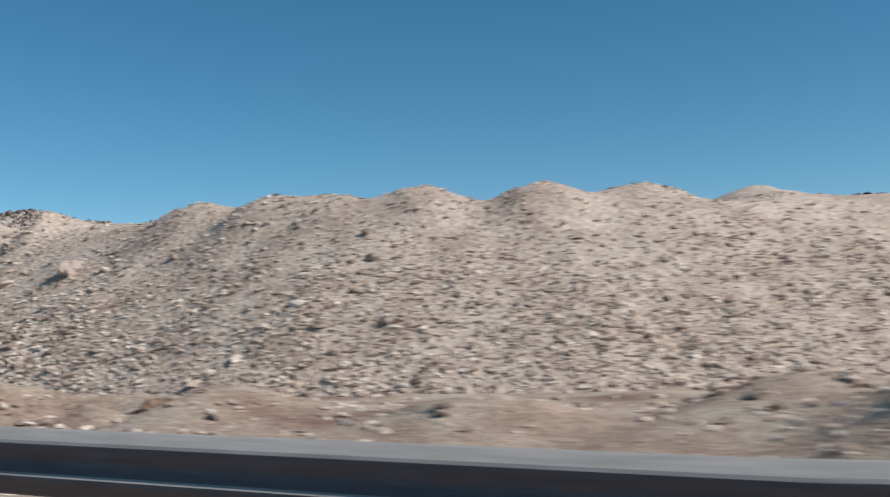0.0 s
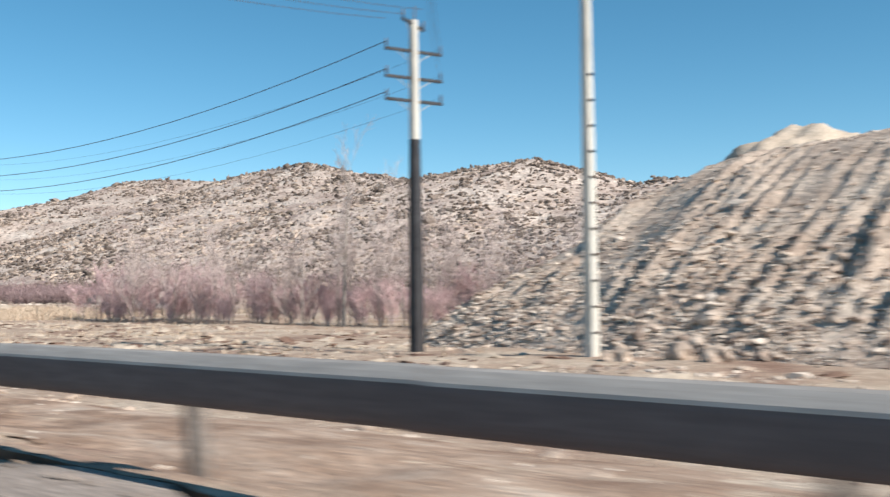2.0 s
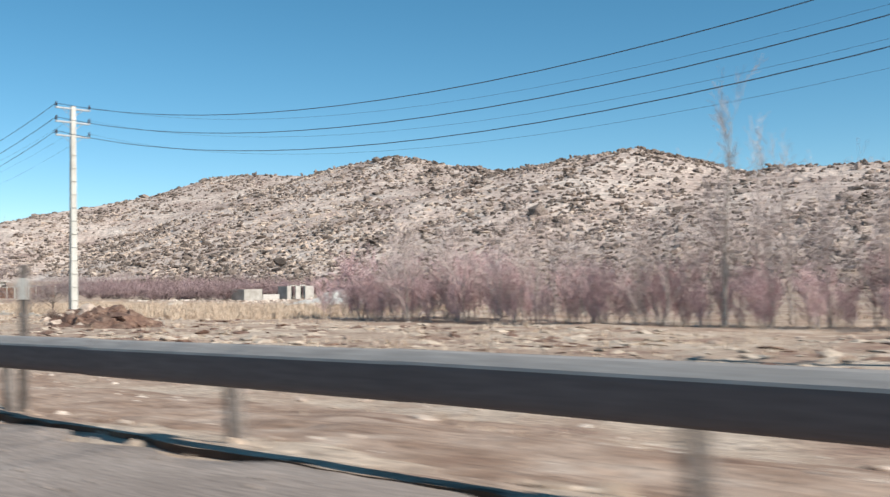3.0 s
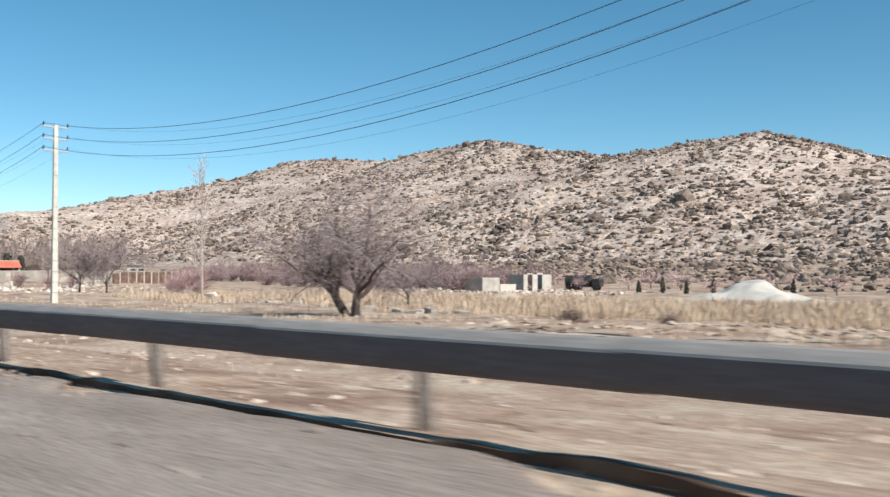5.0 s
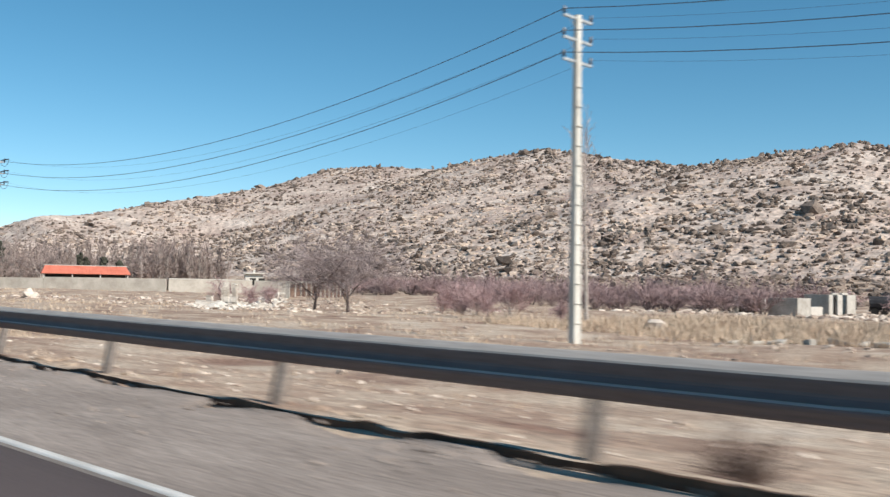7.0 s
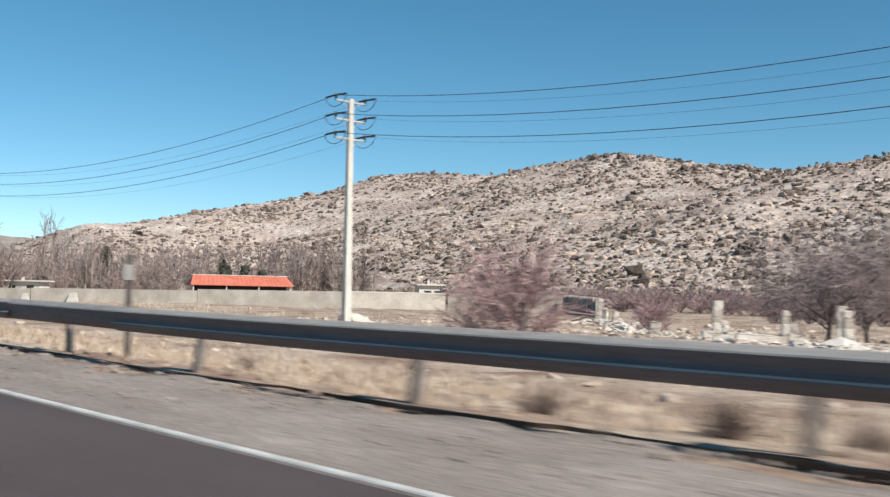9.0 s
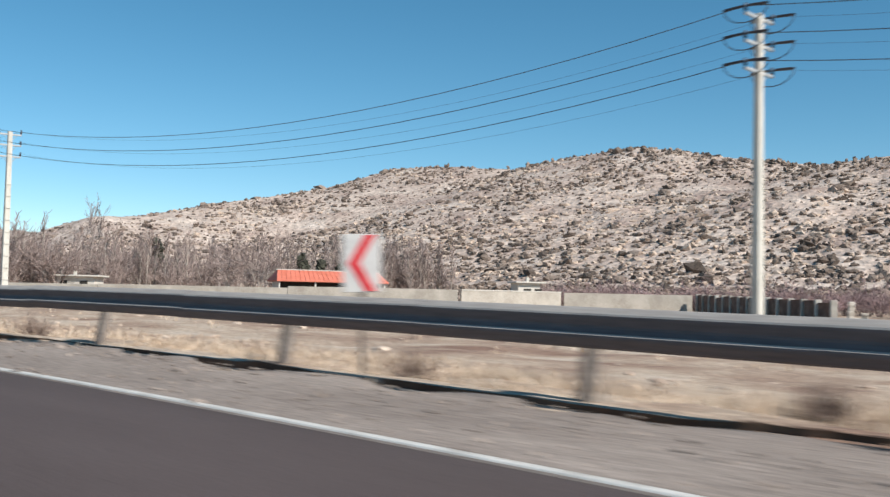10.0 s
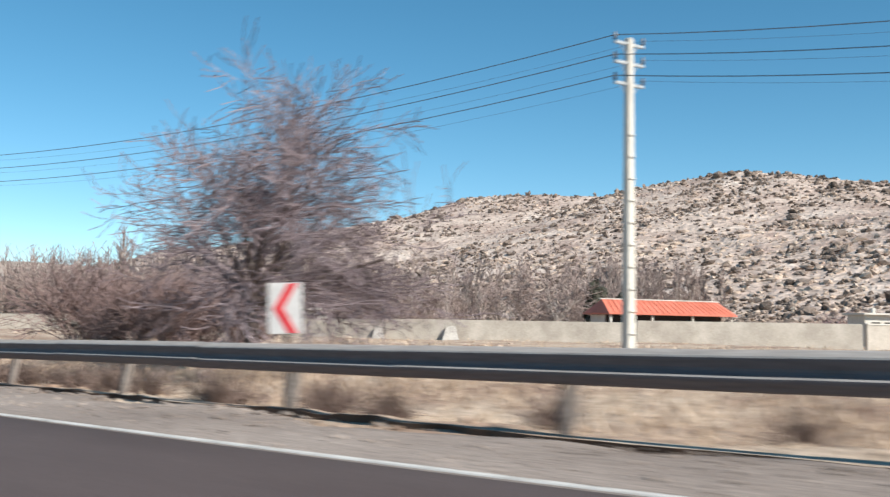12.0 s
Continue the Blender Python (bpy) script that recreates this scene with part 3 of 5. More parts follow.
# ---- debris mound beside the road ----
FOOT = [(70, 90.0), (10, 38.5), (-8, 25.6), (-17, 22.4), (-47, 22.4), (-59, 25.0), (-70.3, 30.0), (-75.5, 44.0), (-76.0, 95.0)]
BUMPS = [(-7.7, 43.7, 0.9), (-10.0, 36.5, 0.9), (-13.0, 34.2, 1.0), (-17.2, 32.8, 1.1), (-20.6, 32.0, 0.75), (-23.4, 31.4, 0.95), (-27.4, 32.2, 0.8), (-36.1, 32.6, 1.15), (-42.7, 34.0, 0.95), (-44.8, 34.8, 0.95), (-46.9, 35.4, 1.05), (-49.2, 36.2, 0.7)]


def inside(X, Y):
    """How far a place lies inside the mound's foot line."""
    best = np.full(np.shape(X), 1e9)
    sign = np.full(np.shape(X), 1e9)
    for (x0, y0), (x1, y1) in zip(FOOT[:-1], FOOT[1:]):
        dx, dy = x1 - x0, y1 - y0
        ln = math.hypot(dx, dy)
        t = np.clip(((X - x0) * dx + (Y - y0) * dy) / ln**2, 0, 1)
        d = np.hypot(X - x0 - t * dx, Y - y0 - t * dy)
        best = np.minimum(best, d)
        sign = np.minimum(sign, ((X - x0) * dy - (Y - y0) * dx) / ln)
    return np.where(sign > 0, best, -best)


def mound_height(X, Y):
    X, Y = np.asarray(X, float), np.asarray(Y, float)
    d = inside(X, Y)
    d = d + 0.9 * fbm(X / 7, Y / 9, 71, 3)
    along_face = X - 0.22 * (Y - 24)
    warp = along_face + 2.2 * vnoise(along_face / 3.1, Y / 9, 72)
    ribs = 0.75 * (0.5 - np.mod(warp / 1.35, 1.0)) * np.clip(0.35 + 2.2 * fbm(along_face / 1.9, Y / 4.5, 73, 2), 0, 1.2)
    ribs = ribs + 0.42 * (0.5 - np.mod((along_face + 0.8 * vnoise(along_face / 1.7, Y / 6, 70)) / 0.75, 1.0)) * np.clip(0.5 + 1.5 * vnoise(along_face / 1.5, Y / 3.5, 69), 0, 1) * smoothstep(-47, -53, X)
    gully = (ribs + 0.55 * vnoise(along_face / 2.2, Y / 40, 74)) * smoothstep(-41, -47, X) + 0.25 * vnoise(along_face / 2.6, Y / 22, 75)
    gully = gully - 0.8 * np.exp(-np.abs(along_face + 41.6) / 0.55) * (along_face > -42.6)
    top = 6.35 + 0.45 * smoothstep(-9, -5, X) + 0.7 * smoothstep(-18.3, -21.5, X) + 0.35 * smoothstep(-30, -42, X) + 0.2 * fbm(X / 5, Y / 5, 77, 3)
    h = d * 0.67 + gully * smoothstep(0.5, 4, d)
    k = 0.7
    h = -k * np.logaddexp(-h / k, -top / k)
    for bx, by, bh in BUMPS:
        h = h + bh * np.exp(-np.hypot((X - bx) / (1.75 if bx > -34 or bx < -44 else 0.85), (Y - by) / 1.7) ** (2.2 if bx > -34 else 1.3)) * (1 + 0.12 * fbm(X / 0.7, Y / 0.7, 76, 2)) * smoothstep(2, 7, d)
    h = h + 0.16 * fbm(X / 0.9, Y / 0.9, 79, 3)
    return -0.85 + np.where(d > -1.5, h, -1.0)


mx_ = np.concatenate([np.arange(45, -34, -0.4), np.arange(-34, -76, -0.16), np.arange(-76, -95, -0.5)])
my_ = np.concatenate([np.arange(18.5, 42, 0.4), np.arange(42.5, 96, 1.0)])
MX, MY = np.meshgrid(mx_, my_, indexing="ij")
tagged(sheet("debris_mound", MX, MY, mound_height(MX, MY), M_MOUND), "long heap of tipped tan earth and broken rock", "mound", kind="structure")


ux = np.linspace(-80, -40, 130)
uy = np.linspace(40, 72, 60)
UX, UY = np.meshgrid(ux, uy, indexing="ij")
UZ = mound_height(UX, UY) - 1.9 + 4.0 * np.exp(-(((UX + 63) / 4.0) ** 2 + ((UY - 53) / 7) ** 2)) + 2.0 * np.exp(-(((UX + 61.0) / 1.8) ** 2 + ((UY - 54) / 5) ** 2)) + 3.0 * np.exp(-(((UX + 67) / 3) ** 2 + ((UY - 53) / 6) ** 2)) + 1.9 * fbm(UX / 3.0, UY / 3.0, 88, 5, 0.6)
cap = 8.95 + 1.2 * fbm(UX / 2.6, UY / 2.6, 89, 5, 0.6)
UZ = np.where(UZ > cap - 0.6, cap - 0.6 * np.exp(-np.maximum(UZ - cap + 0.6, 0) / 0.6), UZ)
tagged(sheet("sand_mound", UX, UY, UZ, M_PALE), "pale tipped sand mound behind the rubble heap", "mound", kind="structure")


def scatter_mound(n, seed, bare=0.85):
    r = np.random.default_rng(seed)
    x = r.uniform(-86, 14, n * 4)
    y = 21 + r.uniform(0, 1, n * 4) ** 1.25 * 20
    d = inside(x, y)
    want = (0.75 + 1.1 * fbm(x / 6, y / 4, seed, 3)) * np.where(x > -36, np.clip(1.5 - d / 6.5, 0.2, 1), np.where(x > -50, np.clip(1.25 - d / 13, 0.2, 1), np.clip(1.15 - d / 7, 0.1, 1))) * (1 - bare * smoothstep(0.08, 0.25, vnoise((x - 0.22 * (y - 24)) / 2.6, y / 30, 78)))
    ok = (d > -0.8) & (r.uniform(0, 1, n * 4) < want)
    x, y = x[ok][:n], y[ok][:n]
    return np.stack([x, y, mound_height(x, y)], -1), r


pts, r = scatter_mound(19000, 83)
size = np.clip(r.lognormal(-2.55, 0.42, len(pts)), 0.045, 0.3) * (1.15 - 0.03 * np.clip(inside(pts[:, 0], pts[:, 1]), 0, 12)) * np.where(pts[:, 0] < -47, 0.72, np.where(pts[:, 0] > -27, 0.62, 0.85))
rubble = part("mound_rubble", lumps(pts, size, r, 0.45, (1.5, 1.1, 0.65)), M_ROCK)
tagged(rubble, "broken pale rock rubble covering the mound face", "rubble", kind="stuff")

pts, r = scatter_mound(36000, 84, 0.3)
size = np.clip(r.lognormal(-3.05, 0.45, len(pts)), 0.025, 0.11)
crumbs = part("mound_chips", lumps(pts, size, r, 0.35, (1.5, 1.15, 0.8), chip=True), M_ROCK)
tagged(crumbs, "small broken stone chips over the mound face", "rubble", kind="stuff")

# ---- guardrail ----
PITCH = 3.93
LEAN_S = [-20, 37, 40, 46, 136, 140, 143, 147, 151, 156, 186, 190, 200, 202, 211, 213, 216, 218, 240, 320]
LEAN = [10, 10, -1, -4, -4, 12, 9, -2, 12, 12, 8, -3, -2, 10, 10, -2, -2, 11, 11, 13]  # how far the beam leans back, in degrees
rail = empty("guardrail", Matrix.Identity(4), "galvanised steel W-beam guardrail along the road edge", "guardrail", kind="structure")
W_PROFILE = [(0.035, 0.0), (0.012, -0.010), (-0.018, -0.036), (-0.046, -0.064), (-0.051, -0.080), (-0.046, -0.098), (-0.026, -0.130), (-0.014, -0.152), (-0.014, -0.172), (-0.022, -0.190), (-0.038, -0.216), (-0.052, -0.234), (-0.052, -0.247), (-0.042, -0.264), (-0.012, -0.290), (0.010, -0.314), (0.030, -0.325)]
FLAT_PROFILE = [(0.035, 0.0), (0.012, -0.010), (-0.018, -0.036), (-0.046, -0.064), (-0.053, -0.082), (-0.055, -0.105), (-0.054, -0.130), (-0.052, -0.155), (-0.050, -0.180), (-0.047, -0.205), (-0.043, -0.230), (-0.037, -0.255), (-0.028, -0.278), (-0.015, -0.300), (0.002, -0.316), (0.030, -0.325)]


def beam_mesh(profile):
    """A 4 m beam section, with its near face towards -y, and 4 mm of thickness."""
    L = PITCH / 2 + 0.10
    pr = profile + [(y + 0.005, z) for y, z in reversed(profile)]
    vs, fs = [], []
    for x in (-L, L):
        vs += [(x, y, z) for y, z in pr]
    n = len(pr)
    for k in range(n):
        j = (k + 1) % n
        fs.append((k, j, j + n, k + n))
    fs.append(tuple(range(n)))
    fs.append(tuple(range(2 * n - 1, n - 1, -1)))
    return vs, fs


def post_mesh():
    """A C-section post with its open side along the rail."""
    bm = bmesh.new()
    box(bm, -0.05, 0.05, 0.09, 0.097, -1.3, -0.03)
    box(bm, -0.05, -0.043, 0.097, 0.19, -1.3, -0.03)
    box(bm, 0.043, 0.05, 0.097, 0.19, -1.3, -0.03)
    return bm


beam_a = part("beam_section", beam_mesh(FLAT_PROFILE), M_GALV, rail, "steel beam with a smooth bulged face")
beam_w = part("beam_section", beam_mesh(W_PROFILE), M_GALV, rail, "W-shaped steel beam with sunlight painted on its lower wave")
for beam, sunlit in ((beam_a, (0, 1, 2, 3)), (beam_w, (0, 1, 2, 3, 10))):
    beam.data.materials.append(M_LITZINC)
    for k in sunlit:  # sunlight painted on the faces that look up
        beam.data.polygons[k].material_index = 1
post_a = part("post", post_mesh(), M_POST, rail, "weathered grey steel post")
spacer_a = part("spacer", cubed(-0.06, 0.06, 0.03, 0.09, -0.29, -0.05, bevel=0.006), M_GALV, rail)
bolt_a = part("bolt", cubed(-0.018, 0.018, 0.010, 0.028, -0.180, -0.145, bevel=0.004), M_POST, rail)
used = set()
jig = random.Random(4)
for k in range(-24, 66):
    s = 81.05 + PITCH * k
    e = PITCH / 2
    ya, yb = float(along(RAIL_Y, s - e)), float(along(RAIL_Y, s + e))
    za, zb = float(along(RAIL_Z, s - e)), float(along(RAIL_Z, s + e))
    turn = math.atan2(-(yb - ya), PITCH)
    tilt = math.atan2(za - zb, PITCH)
    m = Matrix.Translation((-s, (ya + yb) / 2, (za + zb) / 2)) @ Matrix.Rotation(turn, 4, "Z") @ Matrix.Rotation(-tilt, 4, "Y") @ pose(0, 0.002 * (k % 2), jig.uniform(-0.006, 0.006), -float(np.interp(s, LEAN_S, LEAN)) + jig.uniform(-0.4, 0.4))
    # the beam with the painted light strip stands where the lean exceeds 1.5
    for src in (beam_w if np.interp(s, LEAN_S, LEAN) > 1.5 else beam_a, post_a, spacer_a, bolt_a):
        if src not in used:
            used.add(src)
            ob = src
        else:
            ob = src.copy()
            scene.collection.objects.link(ob)
            ob.parent = rail
        ob.matrix_basis = m

# ---- power line ----


def concrete_pole(x, y, z0, z1, arms, label, rungs=True, dark_to=0.0, big=1.0, rung_mat=None, arm_mat=None):
    """A tapered concrete pole with a channelled face, cross-arms and insulators."""
    p = empty("utility_pole", pose(x, y, z0), label, "utility pole", "power line poles")
    h = z1 - z0
    a, b = 0.21, 0.125
    bm = bmesh.new()
    box(bm, -a * 0.72, a * 0.72, -a, a, -0.6, h, bevel=0.02)
    for v in bm.verts:
        f = 1 + (b / a - 1) * max(0.0, v.co.z) / h
        v.co.x *= f
        v.co.y *= f
    shaft = part("shaft", bm, M_CONC, p)
    if dark_to:
        bm = bmesh.new()
        f = 1 + (b / a - 1) * dark_to / h
        box(bm, -a * 0.72 - 0.006, a * 0.72 + 0.006, -a - 0.006, a + 0.006, -0.3, dark_to, bevel=0.02)
        for v in bm.verts:
            g = 1 + (f - 1) * max(0.0, v.co.z) / dark_to
            v.co.x *= g
            v.co.y *= g
        part("coating", bm, M_TAR, p, "black painted lower shaft")
    if rungs:
        z = 0.7
        while z < h - 2.6:
            w = a * (1 + (b / a - 1) * z / h)
            part("climbing_step", cubed(w * 0.72 - 0.01, w * 0.72 + 0.05, -w * 0.8, w * 0.8, z, z + 0.045, bevel=0.008), rung_mat or M_CONC, p, "protruding step")
            z += 0.72
    for az, half, skew in arms:
        za = az - z0
        arm = part("cross_arm", cubed(-0.045, 0.045, -half, half, za - 0.05, za + 0.05, bevel=0.01, turn=Matrix.Rotation(skew, 4, "Z")), arm_mat or M_ARM, p)
        for sy in (-1, 1):
            end = Matrix.Rotation(skew, 4, "Z") @ Vector((0, sy * half * 0.96, 0))
            vs = []
            rows = [((end.x, end.y, za + 0.05), (end.x, end.y, za + 0.10), 0.02, 0.02), ((end.x, end.y, za + 0.09), (end.x, end.y, za + 0.20), 0.105 * big, 0.085 * big), ((end.x, end.y, za + 0.20), (end.x, end.y, za + 0.32), 0.09 * big, 0.05 * big)]
            part("insulator", tubes(rows, 8), M_INSUL, arm, "dark porcelain insulator")
            br = Matrix.Rotation(skew, 4, "Z") @ Vector((0, sy * half * 0.6, 0))
            part("brace", tubes([((br.x, br.y, za - 0.04), (0, sy * 0.1, za - 0.38), 0.016, 0.016)], 5), M_ARM, arm)
    return p


POLES = {
    "a": (-59.0, 24.6, -0.75, 10.15, [(9.72, 0.95, -0.5)]),
    "b": (-66.0, 25.4, -0.75, 10.1, [(9.95, 0.9, 0.3), (9.05, 1.1, -0.3), (8.15, 1.1, -0.3), (7.4, 1.1, -0.3)]),
    "c": (-119.2, 27.8, -0.7, 11.35, [(11.2, 1.0, 0.0), (10.45, 1.0, 0.0), (9.7, 1.0, 0.0)]),
    "d": (-178.3, 31.5, -0.55, 11.5, [(11.35, 0.9, 0.05), (10.55, 0.9, 0.05), (9.75, 0.9, 0.05)]),
    "e": (-237.9, 33.8, 0.2, 11.1, [(10.95, 0.95, 0.0), (10.05, 0.95, 0.0), (9.15, 0.95, 0.0)]),
    "f": (-284.0, 28.0, 0.6, 11.05, [(10.85, 0.66, -0.15), (10.2, 0.66, -0.15), (9.5, 0.66, -0.15)]),
    "g": (-340.0, 16.0, 1.0, 11.8, [(11.6, 0.85, -0.2), (10.9, 0.85, -0.2), (10.2, 0.85, -0.2)]),
}
NOTE = {
    "a": "pale square concrete pole beside the rubble mound, single cross-arm",
    "b": "concrete pole with black lower shaft and four cross-arms",
    "c": "pale concrete pole with climbing steps beside a brown soil heap",
    "d": "pale concrete pole with climbing steps and three cross-arms",
    "e": "smooth grey concrete pole with strain insulators",
    "f": "pale concrete pole with climbing steps before a compound wall",
    "g": "pale concrete pole with three cross-arms",
}
for key, (x, y, z0, z1, arms) in POLES.items():
    pole = concrete_pole(x, y, z0, z1, arms, NOTE[key], rungs=key not in "be", dark_to=6.9 if key == "b" else 0.0, big={"a": 1.6, "b": 0.42}.get(key, 0.65), rung_mat=M_POST if key == "a" else None, arm_mat=M_TAR if key == "b" else None)
    if key == "b":
        part("lightning_spike", tubes([((0.05, 0, z1 - z0), (0.05, 0, z1 - z0 + 0.45), 0.03, 0.02)], 6), M_POST, pole)


def cable(a, b, sag, radius=0.015, n=22):
    """A sagging cable between two points."""
    a, b = Vector(a), Vector(b)
    pts = []
    for k in range(n + 1):
        t = k / n
        q = a.lerp(b, t)
        q.z -= sag * 4 * t * (1 - t)
        pts.append(tuple(q))
    ob = part("power_cable", hose(pts, radius), M_CABLE)
    return tagged(ob, "thin dark overhead power cable strung between poles", "power cable", "overhead cables")


def arm_end(key, k, side):
    x, y, _, _, arms = POLES[key]
    z, half, skew = arms[k]
    v = Matrix.Rotation(skew, 4, "Z") @ Vector((0, side * half * 0.96, 0))
    return (x + v.x, y + v.y, z + 0.22)


for ka, kb, o in (("b", "c", 1), ("c", "d", 0), ("d", "e", 0), ("e", "f", 0), ("f", "g", 0)):
    for k in range(3):
        for side in (-1, 1):
            cable(arm_end(ka, k + o, side), arm_end(kb, k, side), {"b": 2.45, "c": 2.6, "d": 2.5, "e": 1.9, "f": 1.6}[ka], 0.015 if side < 0 else 0.0045)
# lines that leave over the road, to two poles on its other side
for key, (x, y, z0, z1, arms) in {"h": (-61.5, -24.0, -0.3, 10.0, [(9.8, 0.9, 0.0)]), "i": (-30.0, -19.5, -0.3, 10.0, [(9.8, 0.9, 0.6), (8.9, 0.9, 0.6)])}.items():
    concrete_pole(x, y, z0, z1, arms, "pale concrete pole on the far roadside", rungs=False)
for side in (-0.8, 0.0, 0.8):
    cable((-66 + side, 25.4 - 0.5, 10.2), (-61.5 + side, -24.0, 10.0), 2.0, 0.010)
for k in (1, 2):
    cable(arm_end("b", k, 1), (-30.0, -19.5, 10.9 - 0.9 * k), 2.8, 0.007)
# strain insulators and jumper loops
px, py = POLES["e"][:2]
for k in range(3):
    for side in (-1, 1):
        ax, ay, az = arm_end("e", k, side)
        for dx in (-1, 1):
            rod = part("strain_insulator", tubes([((ax + dx * 0.1, ay, az), (ax + dx * 0.75, ay, az - 0.03), 0.05, 0.05)], 8), M_INSUL)
            tagged(rod, "dark strain insulator rod on a cross-arm", "insulator", "strain insulators")
        pts = [(ax + 0.8 * math.cos(t), ay, az - 0.55 * math.sin(t)) for t in np.linspace(0, math.pi, 9)]
        loop = part("jumper_loop", hose(pts, 0.018), M_CABLE)
        tagged(loop, "short dark cable loop under the cross-arm", "cable", "jumper loops")

# ---- road furniture ----


def rail_place(s, off):
    y = float(along(RAIL_Y, s)) + off
    return -s, y, float(along(RAIL_Z, s))


def chevron_sign(x, y, zc, turn, label):
    p = empty("chevron_sign", pose(x, y, zc - 0.47, 0, -2, turn), label, "road sign", "chevron signs")
    w, z0, z1 = 0.20, 0.16, 0.78
    part("board", cubed(-w, w, -0.012, 0.012, z0, z1, bevel=0.004), M_SIGNWHITE, p, "white reflective board")
    c = (z0 + z1) / 2
    pts = [(0.15, z1 - 0.01), (0.04, z1 - 0.01), (-0.14, c), (0.04, z0 + 0.01), (0.15, z0 + 0.01), (-0.02, c)]
    n = len(pts)
    vs = [(px_, -0.020, pz) for px_, pz in pts] + [(px_, -0.013, pz) for px_, pz in pts]
    fs = [(5, 0, 1, 2), (5, 2, 3, 4), (11, 8, 7, 6), (11, 10, 9, 8)] + [(k, k + n, (k + 1) % n + n, (k + 1) % n) for k in range(n)]
    part("arrow", (vs, fs), M_SIGNRED, p, "red arrow stripe")
    part("post", tubes([((0.0, 0.06, -1.6), (0, 0.06, z1 - 0.06), 0.03, 0.03)], 8), M_POST, p)
    part("bracket", cubed(-0.06, 0.06, 0.012, 0.08, c - 0.02, c + 0.02), M_POST, p)
    return p


for x, y, zc, turn in ((-229.9, 10.1, 1.9, 47), (-243.8, 9.9, 2.1, 47), (-259.5, 8.9, 1.78, 46), (-274.3, 8.05, 1.59, 46)):
    chevron_sign(x, y, zc, turn, "white road sign with a red arrow behind the guardrail")


def delineator(s, off):
    x, y, zt = rail_place(s, off)
    p = empty("delineator_post", pose(x, y, zt, 0, 0, 30), "grey marker post with a white panel behind the guardrail", "marker post", "marker posts")
    part("post", cubed(-0.05, 0.05, -0.02, 0.02, -1.2, 0.72, bevel=0.008), M_POST, p)
    part("panel", cubed(-0.062, 0.062, -0.032, -0.022, 0.36, 0.58, bevel=0.003), M_WHITEWALL, p, "white reflective panel")


for s, off in ((25.1, 0.75), (42.6, 0.68), (60.3, 0.45), (77.1, 0.32), (140.2, 0.57), (213.2, 0.34)):
    delineator(s, off)

# ---- trees ----


def grow(segs, p, d, length, radius, level, rnd, spec):
    """A branch and what grows from it; segs gathers (p0, p1, r0, r1, level)."""
    n = spec["bends"][level]
    step = length / n
    q, r = Vector(p), radius
    nodes = []
    for k in range(n):
        wob = spec["wobble"][level]
        d = (d + Vector((rnd.uniform(-wob, wob), rnd.uniform(-wob, wob), rnd.uniform(-wob, wob) + spec["lift"][level]))).normalized()
        e = q + d * step
        r2 = max(radius * (1 - (k + 1) / n * spec["taper"]), spec["least"])
        segs.append((tuple(q), tuple(e), r, r2, level))
        nodes.append((q.copy(), e.copy(), d.copy(), r2))
        q, r = e, r2
    if level + 1 >= len(spec["count"]) + 1:
        return
    if level < len(spec["count"]):
        for k in range(spec["count"][level]):
            t = spec["from"][level] + (1 - spec["from"][level]) * (k + rnd.random()) / spec["count"][level]
            i = min(int(t * n), n - 1)
            a, b, dd, rr = nodes[i]
            at = a.lerp(b, t * n - i if t < 1 else 1.0)
            side = dd.orthogonal().normalized()
            side.rotate(Matrix.Rotation(rnd.uniform(0, 2 * math.pi), 3, dd))
            ang = math.radians(rnd.uniform(*spec["angle"][level]))
            nd_ = (dd * math.cos(ang) + side * math.sin(ang)).normalized()
            grow(segs, at, nd_, length * rnd.uniform(*spec["ratio"][level]), rr * spec["thin"][level], level + 1, rnd, spec)


BROAD = dict(bends=[4, 5, 4, 3, 2], wobble=[0.10, 0.22, 0.28, 0.3, 0.3], lift=[0.02, 0.06, 0.03, 0.02, 0.0], taper=0.6, count=[8, 8, 7, 6], angle=[(30, 72), (25, 65), (25, 65), (20, 60)], ratio=[(1.1, 1.75), (0.45, 0.75), (0.4, 0.7), (0.4, 0.75)], thin=[0.6, 0.55, 0.5, 0.6], least=0.008)
DENSE = dict(bends=[4, 5, 4, 3, 2], wobble=[0.10, 0.22, 0.28, 0.3, 0.3], lift=[0.02, 0.05, 0.02, 0.01, 0.0], taper=0.55, count=[9, 9, 8, 6], angle=[(35, 82), (25, 65), (25, 65), (20, 60)], ratio=[(1.1, 1.65), (0.45, 0.75), (0.4, 0.7), (0.45, 0.8)], thin=[0.6, 0.55, 0.5, 0.6], least=0.008)
DENSE_NEAR = dict(DENSE, count=[13, 9, 8, 6], least=0.009, angle=[(24, 80), (25, 65), (25, 65), (20, 60)], ratio=[(1.1, 1.75), (0.42, 0.68), (0.4, 0.65), (0.45, 0.75)], lift=[0.02, 0.03, 0.01, 0.0, 0.0])
DENSE_NEAR["from"] = [0.6, 0.2, 0.2, 0.15]
FORKED = dict(DENSE, count=[7, 7, 7, 6], wobble=[0.2, 0.3, 0.32, 0.3, 0.3], angle=[(25, 70), (25, 70), (25, 65), (20, 60)], ratio=[(0.9, 1.6), (0.4, 0.75), (0.4, 0.7), (0.45, 0.8)], thin=[0.68, 0.55, 0.5, 0.6], least=0.009)
FORKED["from"] = [0.4, 0.2, 0.2, 0.15]
